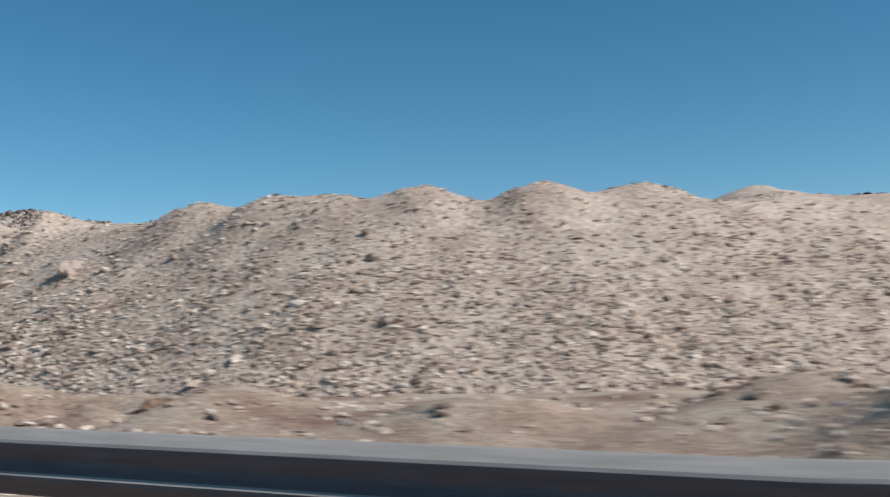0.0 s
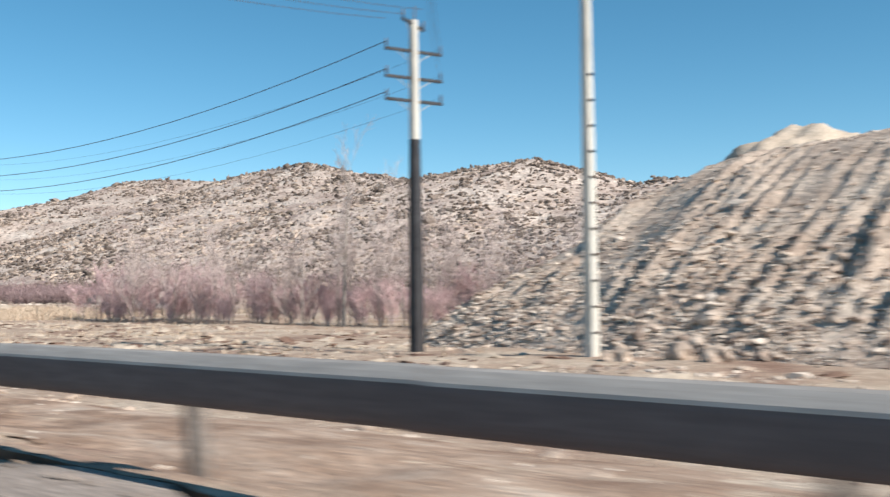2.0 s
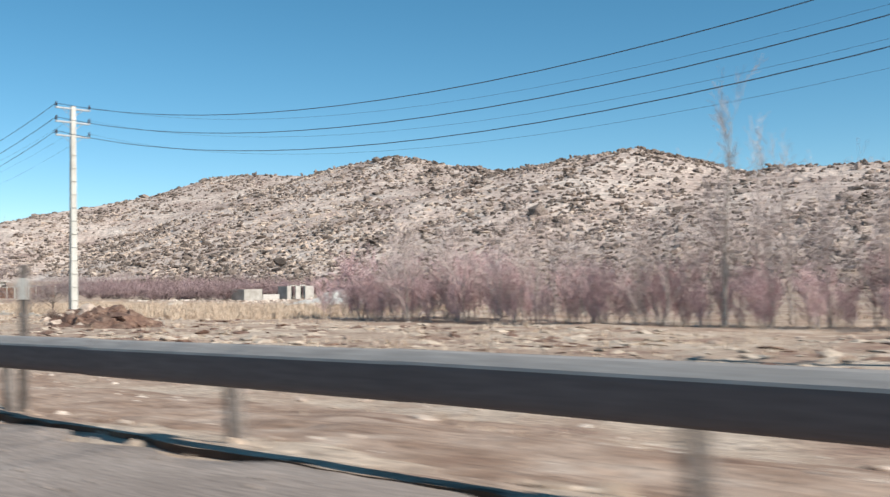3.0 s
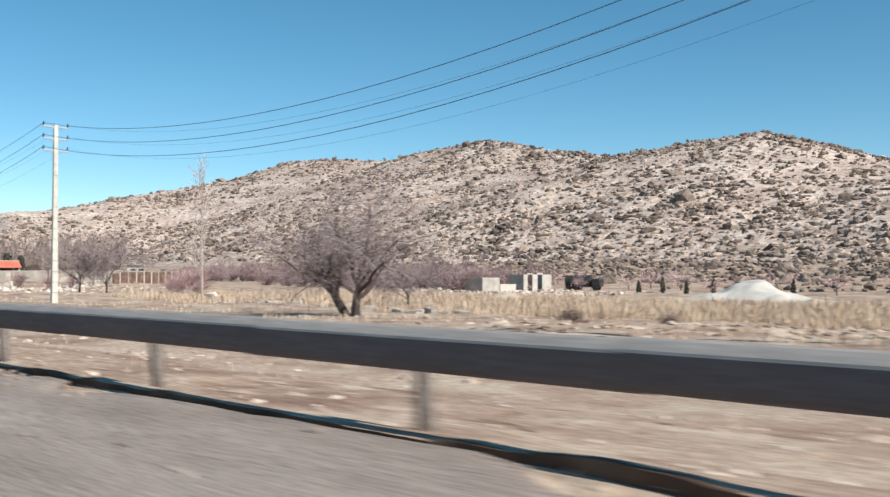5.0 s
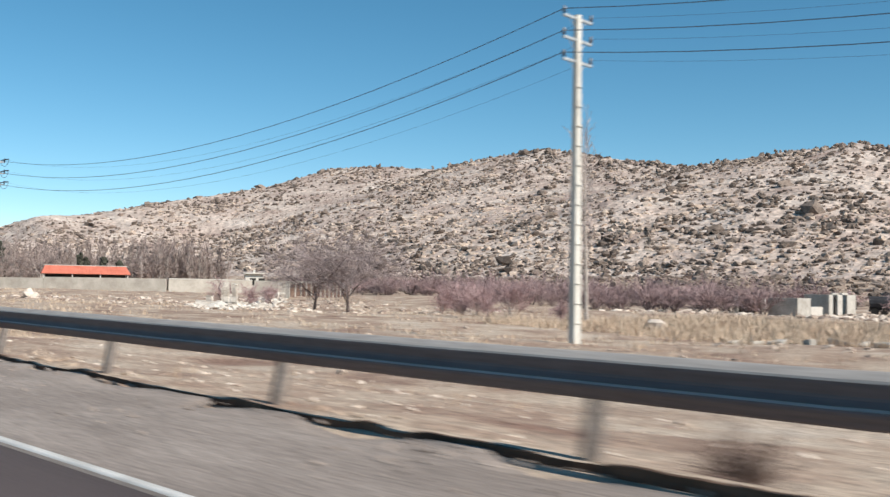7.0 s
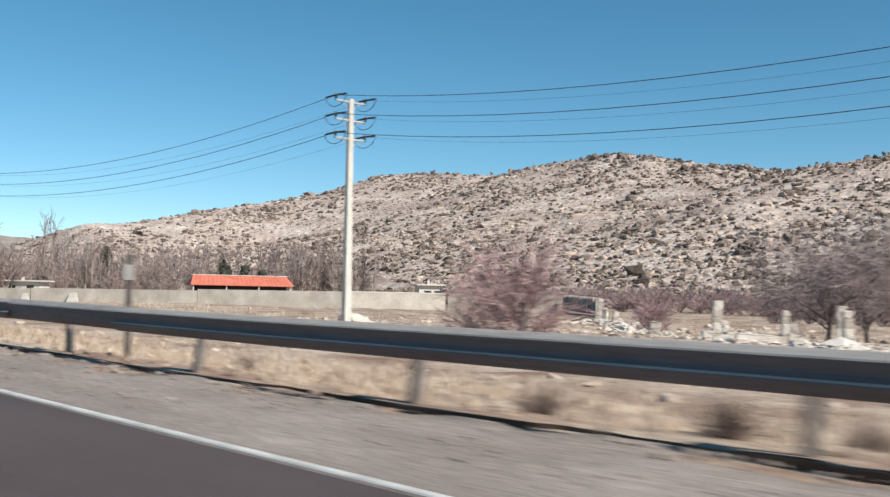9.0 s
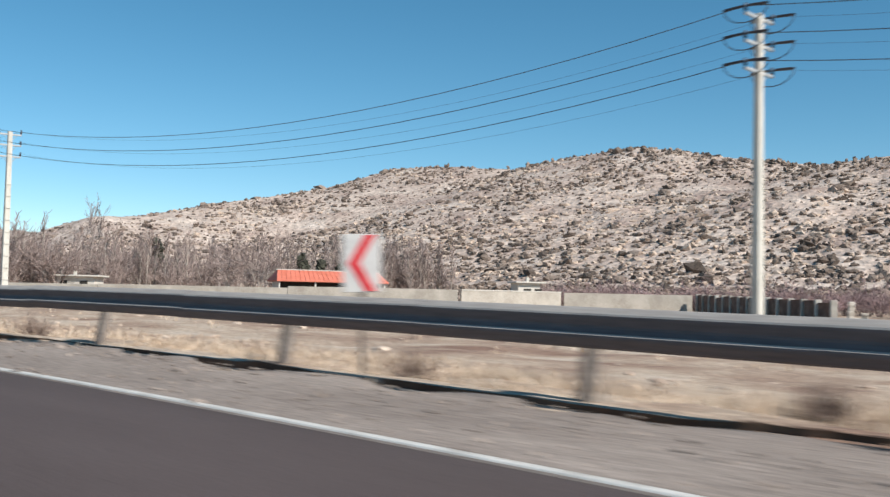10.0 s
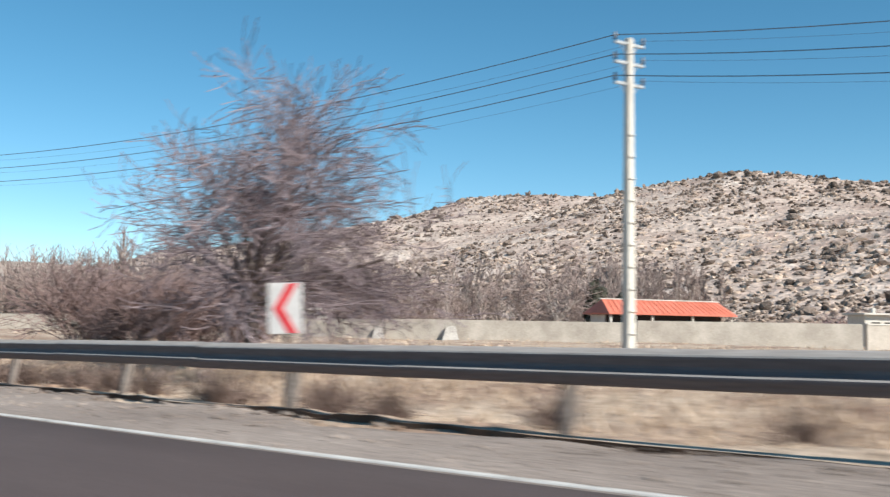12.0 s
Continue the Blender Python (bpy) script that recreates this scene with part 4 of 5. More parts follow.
DENSE["from"] = [0.35, 0.2, 0.2, 0.15]
BROAD["from"] = [0.45, 0.25, 0.2, 0.15]
POPLAR = dict(bends=[10, 4, 3, 2], wobble=[0.02, 0.10, 0.2, 0.2], lift=[0.02, 0.12, 0.08, 0.05], taper=0.85, count=[30, 7, 4], angle=[(9, 24), (12, 30), (15, 40)], ratio=[(0.12, 0.26), (0.3, 0.55), (0.4, 0.6)], thin=[0.45, 0.55, 0.6], least=0.009)
POPLAR["from"] = [0.15, 0.2, 0.2]
SHRUB = dict(bends=[3, 3, 3, 2], wobble=[0.12, 0.2, 0.25, 0.25], lift=[0.05, 0.05, 0.03, 0.0], taper=0.6, count=[6, 6, 5], angle=[(15, 45), (20, 50), (20, 55)], ratio=[(0.6, 1.0), (0.45, 0.8), (0.4, 0.7)], thin=[0.6, 0.6, 0.65], least=0.010)
SHRUB["from"] = [0.05, 0.15, 0.2]
SAPLING = dict(bends=[6, 3, 3, 2], wobble=[0.06, 0.14, 0.2, 0.2], lift=[0.04, 0.10, 0.06, 0.0], taper=0.75, count=[10, 5, 4], angle=[(12, 38), (15, 40), (15, 45)], ratio=[(0.22, 0.45), (0.4, 0.7), (0.4, 0.7)], thin=[0.5, 0.6, 0.65], least=0.009)
SAPLING.update(bends=[4, 2, 2, 1], count=[9, 4, 3], least=0.013)
SHRUB.update(bends=[2, 2, 2, 1], least=0.012)
POPLAR.update(bends=[8, 2, 2, 1], count=[24, 5, 3], least=0.010)
FARTREE = dict(BROAD, bends=[3, 3, 2, 1], count=[9, 7, 5], least=0.024)
UPRIGHT = dict(FARTREE, count=[9, 5, 5], angle=[(10, 32), (14, 38), (18, 48), (18, 48)], ratio=[(0.45, 0.85), (0.4, 0.7), (0.4, 0.7), (0.4, 0.7)], least=0.03)
UPRIGHT["from"] = [0.12, 0.15, 0.2, 0.2]
ORCHARD = dict(BROAD, bends=[2, 2, 2, 1], count=[6, 5, 5], least=0.016)
SAPLING["from"] = [0.12, 0.15, 0.2]


def tree(name, m, height, spec, seed, label, category, trunk_mat, twig_mat, radius=0.2, stems=1, group="", split=1, lean=0.0, spread=0.3):
    """A leafless tree or shrub: trunk and limbs in one part, the twigs of the crown in another."""
    rnd = random.Random(seed)
    segs = []
    for k in range(stems):
        a = rnd.uniform(0, 6.28) if stems != 2 else math.pi * k + rnd.uniform(-0.3, 0.3)
        d = Vector((math.cos(a) * spread * (stems > 1) + lean, math.sin(a) * spread * (stems > 1), 1)).normalized()
        o = Vector((math.cos(a), math.sin(a), 0)) * (0.25 * (stems > 1) * rnd.random())
        grow(segs, o + Vector((0, 0, -0.15)), d, height, radius, 0, rnd, spec)
    top = max(s[1][2] for s in segs)
    p = empty(name, m, label, category, group)
    if split == 0:
        chain = []
        for g in segs:
            if g[4] == 0:
                if not chain or Vector(chain[-1][-1]) != Vector(g[0]):
                    chain.append([g[0]])
                chain[-1].append(g[1])
        for line in chain:
            part("stem" if stems > 1 else "trunk", hose(line, radius * 0.6, 4), trunk_mat, p)
        split = 0
    else:
        part("trunk", tubes([s[:4] for s in segs if s[4] <= split], 6), trunk_mat, p)
    part("crown", tubes([s[:4] for s in segs if s[4] > split], 3), twig_mat, p, "bare leafless twigs")
    return p


def stand(x, y, turn=0.0, size=1.0, sink=0.05):
    z = float(ground_height(np.array(x), np.array(y)))
    return pose(x, y, z - sink, 0, 0, turn) @ Matrix.Diagonal((size, size, size, 1))


def plant_copy(src, x, y, turn, size):
    m = stand(x, y, turn, 1.0)
    c = copy_thing(src, m)
    c.scale = (size, size, size)
    return c


# the two large bare trees close to the road
tree("bare_tree", stand(-282.3, 12.7, 40), 2.05, DENSE_NEAR, 12, "large spreading leafless tree close behind the guardrail", "tree", M_BARK, M_BRANCH, 0.2)
tree("bare_tree", stand(-152.8, 36.2, 215), 2.55, FORKED, 8, "broad leafless tree with a forked trunk in the field", "tree", M_BARK, M_TWIG, 0.3, stems=2, lean=0.33, spread=0.3)
tr_a = tree("bare_tree", stand(-224.2, 55.5), 2.6, dict(BROAD, least=0.012), 21, "dark leafless field tree with a rounded crown", "tree", M_BARK, M_TWIG, 0.17, group="field trees")
plant_copy(tr_a, -223.3, 58.4, 130, 1.0)
plant_copy(tr_a, -160.5, 47.5, 60, 0.55)
# poplars
tree("poplar_tree", stand(-193.5, 52.5), 10.9, dict(POPLAR, least=0.014, ratio=[(0.16, 0.30), (0.35, 0.6), (0.4, 0.7)]), 31, "tall slim leafless poplar in the field", "tree", M_PALEBARK, M_POPTWIG, 0.13)
pop = tree("poplar_tree", stand(-91.0, 47.8), 10.6, POPLAR, 33, "tall slim leafless poplar above the reddish thicket", "tree", M_PALEBARK, M_POPTWIG, 0.13, group="thicket poplars")
for x, y, t, k in ((-91.6, 52.8, 70, 0.86), (-90.2, 53.8, 160, 0.80), (-87.0, 51.0, 220, 0.62), (-95.5, 52.0, 300, 0.55), (-100.5, 50.0, 20, 0.46), (-106.0, 51.0, 40, 0.42), (-115.5, 50.0, 80, 0.42), (-109.0, 49.5, 210, 0.44), (-89.0, 49.0, 240, 0.44), (-82.0, 51.5, 50, 0.38), (-76.0, 53.0, 190, 0.36), (-73.0, 54.0, 260, 0.4)):
    plant_copy(pop, x, y, t, k)
# the reddish thicket
thick = [tree("bare_sapling", stand(-119 + 3 * k, 49.0 + k, 50 * k), 3.6, SAPLING, 80 + k, "reddish leafless sapling clump in a dense thicket", "sapling", M_PALEBARK, M_PINK, 0.05, stems=5, group="thicket saplings", split=0, spread=0.24) for k in range(4)]
stem = tree("thicket_sapling", stand(-92.5, 50.5), 4.6, dict(UPRIGHT, count=[9, 5, 4], least=0.012), 69, "slender pale-stemmed leafless sapling in the reddish thicket", "sapling", M_PALEBARK, M_POPTWIG, 0.07, group="pale thicket stems", split=0)
rnd = random.Random(19)
for k in range(40):
    plant_copy(stem, -116 + 1.12 * k + rnd.uniform(-0.7, 0.7), 46.2 + rnd.uniform(0, 3) + (2 if k > 20 else 0), rnd.uniform(0, 360), rnd.uniform(0.6, 1.0))
kinds = [tree("bare_shrub", stand(-206 - 4 * k, 60.0 + 1.5 * k, 50 * k), 1.5, SHRUB, 40 + k, "reddish leafless shrub standing in the dry field", "shrub", M_PALEBARK, M_SHRUB, 0.05, stems=4, group="field shrubs", split=0, spread=0.22) for k in range(4)]
rnd = random.Random(9)
for k in range(108):
    row = k % 2
    x = -121 + 1.03 * (k // 2) + rnd.uniform(-0.5, 0.5)
    y = 48.0 + 2.6 * row + rnd.uniform(-1.3, 1.1) + (2 if x > -80 else 0)
    if x > -94 and k % 6 == 0:
        continue
    plant_copy(rnd.choice(thick), x, y, rnd.uniform(0, 360), rnd.uniform(0.42, 0.82) + 0.1 * row - (0.07 if x > -94 else 0))
HEDGE = dict(SHRUB, bends=[2, 1, 1, 1], count=[4, 3, 3], least=0.022)
hedge = tree("bare_shrub", stand(-207, 101), 2.1, HEDGE, 91, "reddish leafless shrub in a hedge row below the hill", "shrub", M_BARK, M_HEDGE, 0.05, stems=8, group="hedge shrubs", split=0, spread=0.55)
for k in range(44):
    plant_copy(hedge, -208 - 1.0 * k + rnd.uniform(-0.4, 0.4), 99.5 + rnd.uniform(0, 4), rnd.uniform(0, 360), rnd.uniform(0.55, 0.9))
for k in range(95):
    x = -213 - 1.25 * k + rnd.uniform(-0.7, 0.7)
    plant_copy(hedge, x, 124 - 0.10 * (x + 230) + rnd.uniform(-3, 5), rnd.uniform(0, 360), rnd.uniform(0.7, 1.15))
# smaller reddish shrubs across the field
for x, y, k in ((-217.5, 22.8, 1.15), (-219.5, 23.8, 0.8), (-233.0, 52.0, 0.9), (-236.0, 57.0, 0.8), (-205.0, 56.0, 0.5), (-196.5, 54.0, 0.55), (-208, 58, 0.7), (-213, 62, 0.7), (-218, 66, 0.8), (-240, 62, 0.8)):
    plant_copy(rnd.choice(kinds), x, y, rnd.uniform(0, 360), k)
# orchard rows at the hill's foot
orchard = tree("orchard_tree", stand(-180, 128), 1.1, ORCHARD, 55, "low leafless orchard tree below the hill", "tree", M_BARK, M_PINK, 0.10, group="orchard trees")
for k in range(84):
    x = rnd.uniform(-335, -120)
    y = rnd.uniform(122, 150) - 0.10 * (x + 230)
    plant_copy(orchard, x, y, rnd.uniform(0, 360), rnd.uniform(0.7, 1.15))
# grove behind the compound
grove = tree("grove_tree", stand(-362, 78), 2.2, FARTREE, 66, "leafless brown grove tree behind the compound wall", "tree", M_PALEBARK, M_GROVE, 0.15, group="grove trees")
brushwood = tree("brushwood_shrub", stand(-296, 15), 1.5, SHRUB, 71, "dark leafless brushwood shrub behind the guardrail", "shrub", M_BARK, M_BRUSHWOOD, 0.05, stems=7, group="roadside brushwood", split=0, spread=0.5)
for x, y, k in ((-296.8, 15.6, 0.66), (-290.2, 13.3, 0.66), (-293.5, 15.6, 0.87), (-288.8, 13.8, 0.85), (-296.5, 18.5, 0.82), (-290.1, 15.7, 0.73), (-293.3, 18.2, 0.81), (-288.7, 16.1, 0.81), (-296.1, 21.2, 0.8), (-301.8, 19.2, 0.76), (-302.5, 22.2, 0.75), (-314, 26, 0.72), (-322, 30, 0.72)):
    plant_copy(brushwood, x, y, rnd.uniform(0, 360), k)
slender = tree("grove_tree", stand(-368, 74), 6.0, dict(UPRIGHT, count=[13, 4, 3], angle=[(5, 17), (10, 26), (14, 36), (14, 36)], ratio=[(0.22, 0.42), (0.35, 0.6), (0.4, 0.7), (0.4, 0.7)], least=0.026), 67, "slender pale leafless grove tree behind the compound wall", "tree", M_PALEBARK, M_GROVE, 0.11, group="grove trees")
for k in range(340):
    x = rnd.uniform(-425, -338)
    y = rnd.uniform(52, 110) if x < -358 else rnd.uniform(104, 122)
    if k % 5:
        plant_copy(slender, x, y, rnd.uniform(0, 360), rnd.uniform(0.95, 1.45))
    else:
        plant_copy(grove, x, y, rnd.uniform(0, 360), rnd.uniform(1.0, 1.5))
grove_shrub = tree("grove_shrub", stand(-364, 70), 2.3, HEDGE, 93, "pale brown leafless undergrowth in the grove", "shrub", M_PALEBARK, M_GROVE, 0.05, stems=8, group="grove undergrowth", split=0, spread=0.45)
for k in range(115):
    x = rnd.uniform(-420, -340)
    y = rnd.uniform(50, 100) if x < -358 else rnd.uniform(100, 118)
    plant_copy(grove_shrub, x, y, rnd.uniform(0, 360), rnd.uniform(0.9, 1.7))
for x, y, k in ((-330.0, 78.4, 1.35), (-335.0, 77.0, 1.2)):
    plant_copy(grove, x, y, rnd.uniform(0, 360), k)
for k in range(26):
    x = rnd.uniform(-470, -360)
    plant_copy(grove, x, rnd.uniform(0, 60) + max(0, -x - 400) * 0.2, rnd.uniform(0, 360), rnd.uniform(0.8, 1.2))
skyline = tree("poplar_tree", stand(-377.6, 78.8), 13.0, dict(POPLAR, count=[24, 5, 3], least=0.026), 35, "very tall leafless poplar above the grove", "tree", M_PALEBARK, M_GROVE, 0.14, group="tall grove poplars")
plant_copy(skyline, -379.6, 81.6, 140, 0.95)
for x, y, k in ((-366, 86, 0.7), (-360, 92, 0.65), (-352, 95, 0.62), (-385, 75, 0.7), (-345, 98, 0.55), (-338, 102, 0.6), (-372, 66, 0.6)):
    plant_copy(pop, x, y, rnd.uniform(0, 360), k)


def conifer(x, y, height, width, seed, label):
    """A dark evergreen: trunk and a ragged crown of many small clumps."""
    r = np.random.default_rng(seed)
    p = empty("conifer_tree", stand(x, y), label, "tree", "evergreens")
    part("trunk", tubes([((0, 0, -0.2), (0, 0, height * 0.8), 0.16, 0.03)], 6), M_BARK, p)
    n = 260
    h = r.uniform(0.12, 1.0, n)
    a = r.uniform(0, 6.28, n)
    rad = width * (1.05 - h) ** 0.7 * r.uniform(0.2, 1.0, n)
    c = np.stack([np.cos(a) * rad, np.sin(a) * rad, h * height + r.normal(0, 0.15, n)], -1)
    part("crown", lumps(c, r.uniform(0.15, 0.42, n) * width, r, 0.5, (1, 1, 0.9)), M_NEEDLE, p, "dark green needle clumps")
    return p


conifer(-373.5, 88.3, 9.4, 1.8, 1, "tall dark evergreen among bare trees")
for x, y, h, w, s in ((-331.5, 86.2, 6.0, 1.0, 2), (-336.0, 93.0, 5.9, 1.2, 3), (-333.6, 88.4, 5.2, 1.1, 4), (-335.0, 95.6, 5.2, 1.2, 5)):
    conifer(x, y, h, w, s, "dark evergreen behind the red-roofed building")
for k in range(7):
    conifer(-190 + 3.1 * k + rnd.uniform(-0.5, 0.5), 118 + 1.3 * k, rnd.uniform(1.3, 2.1), 0.38, 10 + k, "small dark planted evergreen sapling")

# ---- the compound: walls and buildings ----


def wall_run(name, pts, top, thick, label, material=M_WALL, cap=0.0):
    """A free-standing wall along a line of points, with an even top."""
    p = empty(name, Matrix.Identity(4), label, "wall", kind="structure")
    for (x0, y0), (x1, y1) in zip(pts[:-1], pts[1:]):
        ln = math.hypot(x1 - x0, y1 - y0)
        zb = float(min(ground_height(np.array(x0), np.array(y0)), ground_height(np.array(x1), np.array(y1)))) - 0.3
        m = pose(x0, y0, 0, 0, 0, math.degrees(math.atan2(y1 - y0, x1 - x0)))
        part("wall_panel", cubed(0, ln, -thick / 2, thick / 2, zb, top, bevel=0.02, turn=m), material, p)
        if cap:
            part("coping", cubed(0, ln, -thick / 2 - 0.05, thick / 2 + 0.05, top + 0.002, top + cap, turn=m), M_WHITEWALL, p, "pale coping")
    return p


wall_run("compound_wall", [(-382, 8), (-352, 38), (-331.5, 57.5)], 2.15, 0.3, "long cement-rendered compound wall")
wall_run("compound_wall", [(-331.45, 57.6), (-316.5, 73)], 2.22, 0.3, "cement-rendered compound wall below a red-roofed building")
wall_run("compound_wall", [(-316.45, 73.0), (-303.4, 87.3)], 2.4, 0.3, "taller cement-rendered compound wall")
wall_run("compound_wall", [(-303.2, 87.6), (-299.3, 101.0)], 2.35, 0.3, "low cement wall with a pale coping", cap=0.12)
wall_run("compound_wall", [(-299.0, 101.3), (-288.2, 112.6)], 2.36, 0.3, "low plain cement wall across the field")


def buttress(x, y, turn, h, w):
    """A wedge of masonry leaning on a wall."""
    z = float(ground_height(np.array(x), np.array(y)))
    vs = [(-w, 0, -0.3), (w, 0, -0.3), (w * 0.45, 0, h), (-w * 0.45, 0, h), (-w, -0.9, -0.3), (w, -0.9, -0.3), (w * 0.45, -0.25, h), (-w * 0.45, -0.25, h)]
    fs = [(0, 3, 2, 1), (4, 5, 6, 7), (0, 4, 7, 3), (1, 2, 6, 5), (3, 7, 6, 2), (0, 1, 5, 4)]
    ob = part("wall_buttress", (vs, fs), M_BLOCK)
    ob.matrix_basis = pose(x, y, z, 0, 0, turn)
    return tagged(ob, "pale sloping masonry buttress against the wall", "buttress", "wall buttresses")


buttress(-331.6, 57.0, 45, 1.0, 0.6)
buttress(-327.3, 61.4, 45, 1.2, 0.8)
gate = part("metal_gate", cubed(-1.6, 1.6, -0.06, 0.06, -0.2, 1.5, bevel=0.02), M_SIGNWHITE)
gate.matrix_basis = pose(-340.1, 48.8, float(ground_height(np.array(-340.1), np.array(48.8))), 0, 0, 44)
tagged(gate, "white painted sheet gate set before the compound wall", "gate")


def red_house():
    """A long low building with a hipped orange roof over a veranda."""
    x0, y0, x1, y1 = -321.0, 74.2, -315.8, 88.2
    turn = math.degrees(math.atan2(y1 - y0, x1 - x0))
    ln = math.hypot(x1 - x0, y1 - y0)
    h = empty("red_roofed_house", pose(x0, y0, 1.0, 0, 0, turn), "long low pale house with a hipped orange-red roof", "house")
    # local x runs along the front, local +y lies behind it
    part("wall", cubed(0.9, ln - 1.0, 1.2, 3.7, -0.6, 1.98, bevel=0.02), M_WHITEWALL, h, "pale rendered wall")
    e0, e1, r = 2.12, 3.4, 1.0
    vs = [(0.3, -0.5, e0), (ln - 0.5, -0.5, e0), (ln - 0.5, 4.0, e0), (0.3, 4.0, e0), (r, 1.9, e1), (ln - r, 1.9, e1), (0.3, -0.5, e0 - 0.12), (ln - 0.5, -0.5, e0 - 0.12), (ln - 0.5, 4.0, e0 - 0.12), (0.3, 4.0, e0 - 0.12)]
    fs = [(0, 1, 5, 4), (1, 2, 5), (2, 3, 4, 5), (3, 0, 4), (6, 7, 1, 0), (7, 8, 2, 1), (8, 9, 3, 2), (9, 6, 0, 3), (6, 9, 8, 7)]
    roof = part("roof", (vs, fs), M_ROOF, h, "orange-red sheet roof")
    part("ridge_cap", cubed(r - 0.2, ln - r + 0.2, 1.8, 2.0, e1 - 0.02, e1 + 0.09, bevel=0.02), M_WHITEWALL, roof, "pale ridge cap")
    for k in range(1, 24):
        t = k / 24
        a = Vector((0.3 + t * (ln - 0.8), -0.52, e0 + 0.02))
        b = Vector((r + t * (ln - 2 * r), 1.85, e1 + 0.02))
        part("roof_seam", tubes([(tuple(a), tuple(b), 0.025, 0.025)], 4), M_ROOF, roof)
    # dark sheet before the pale wall, painted in place of shade under the eave
    part("veranda_shade_panel", cubed(1.0, ln - 1.1, 1.10, 1.19, 0.2, 1.97), M_DARK, h, "dark panel standing in for the veranda's shade")
    for k in range(4):
        x = 0.7 + k * (ln - 1.6) / 3
        part("veranda_post", cubed(x - 0.09, x + 0.09, -0.2, -0.02, -0.6, 1.99, bevel=0.01), M_WHITEWALL, h)
    for k in range(3):
        x = 2.0 + k * 4.5
        w = part("window", cubed(x, x + 1.6, 1.17, 1.22, 0.5, 1.5), M_DARK, h, "dark window")
        part("frame", cubed(x - 0.06, x + 1.66, 1.15, 1.20, 1.502, 1.56), M_WHITEWALL, w)
    return h


red_house()


def flat_house(x, y, turn, ln, dp, ht, label):
    z = float(ground_height(np.array(x), np.array(y)))
    h = empty("flat_roofed_house", pose(x, y, z, 0, 0, turn), label, "house", "small houses")
    part("wall", cubed(0, ln, 0, dp, -0.3, ht, bevel=0.02), M_WHITEWALL, h)
    part("roof", cubed(-0.5, ln + 0.7, -0.6, dp + 0.3, ht + 0.004, ht + 0.22, bevel=0.03), M_WHITEWALL, h, "flat overhanging slab roof")
    part("chimney", cubed(ln * 0.45, ln * 0.45 + 0.35, 0.6, 0.95, ht + 0.224, ht + 0.8), M_WHITEWALL, h)
    for k in range(2):
        w = part("window", cubed(0.8 + k * ln * 0.5, 1.9 + k * ln * 0.5, -0.03, 0.02, ht * 0.4, ht * 0.78), M_DARK, h, "dark window")
        part("sill", cubed(0.7 + k * ln * 0.5, 2.0 + k * ln * 0.5, -0.1, 0.0, ht * 0.4 - 0.08, ht * 0.4 - 0.004), M_WALL, w)
    return h


flat_house(-358.5, 64.5, 46, 5.6, 4.0, 2.5, "small cream house with a flat slab roof behind the wall")
flat_house(-313.0, 109.0, 60, 3.2, 3.0, 3.4, "small pale flat-roofed outbuilding below the hill")

# the broken wall with piers
broken = empty("ruined_wall", Matrix.Identity(4), "long ruined block wall with standing piers", "wall", kind="structure")
ax, ay, bx, by = -287.0, 112.0, -253.5, 74.5
turn = math.degrees(math.atan2(by - ay, bx - ax))
ln = math.hypot(bx - ax, by - ay)
for k in range(15):
    t = k / 14
    x, y = ax + (bx - ax) * t, ay + (by - ay) * t
    z = float(ground_height(np.array(x), np.array(y)))
    part("pier", cubed(-0.16, 0.16, -0.26, 0.2, z - 0.3, 2.5 - 0.6 * t, bevel=0.02, turn=pose(x, y, 0, 0, 0, turn)), M_BLOCK, broken, "pale block pier")
    if k < 14:
        part("infill", cubed(0.18, ln / 14 - 0.18, -0.08, 0.08, z - 0.3, (2.4 - 0.6 * t) * (1.0 if k % 5 != 3 else 0.93), turn=pose(x, y, 0, 0, 0, turn)), M_BROWNSOIL, broken, "dark brown infill panel")


def pillar(x, y, w, h, tilt, turn, label, group, steps=()):
    """A standing broken masonry pillar: a chipped shaft with lower broken shoulders beside it."""
    z = float(ground_height(np.array(x), np.array(y)))
    bm = bmesh.new()
    r = random.Random(int(x * 10) + int(y * 7))
    for a, b, top in [(-w / 2, w / 2, h)] + [(a, b, h * f) for a, b, f in steps]:
        lower = -0.3
        while lower < top:
            upper = min(lower + r.uniform(0.3, 0.5), top)
            dx, dy = r.uniform(-0.03, 0.03), r.uniform(-0.03, 0.03)
            box(bm, a + dx, b + dx + 0.004, -w * 0.4 + dy, w * 0.4 + dy, lower + 0.004, upper, bevel=0.02)
            lower = upper
    for v in bm.verts:
        v.co += Vector((r.uniform(-0.03, 0.03), r.uniform(-0.03, 0.03), r.uniform(-0.04, 0.02)))
    ob = part("ruin_pillar", bm, M_MASONRY)
    ob.matrix_basis = pose(x, y, z, tilt, tilt * 0.5, turn)
    return tagged(ob, label, "ruin", group)


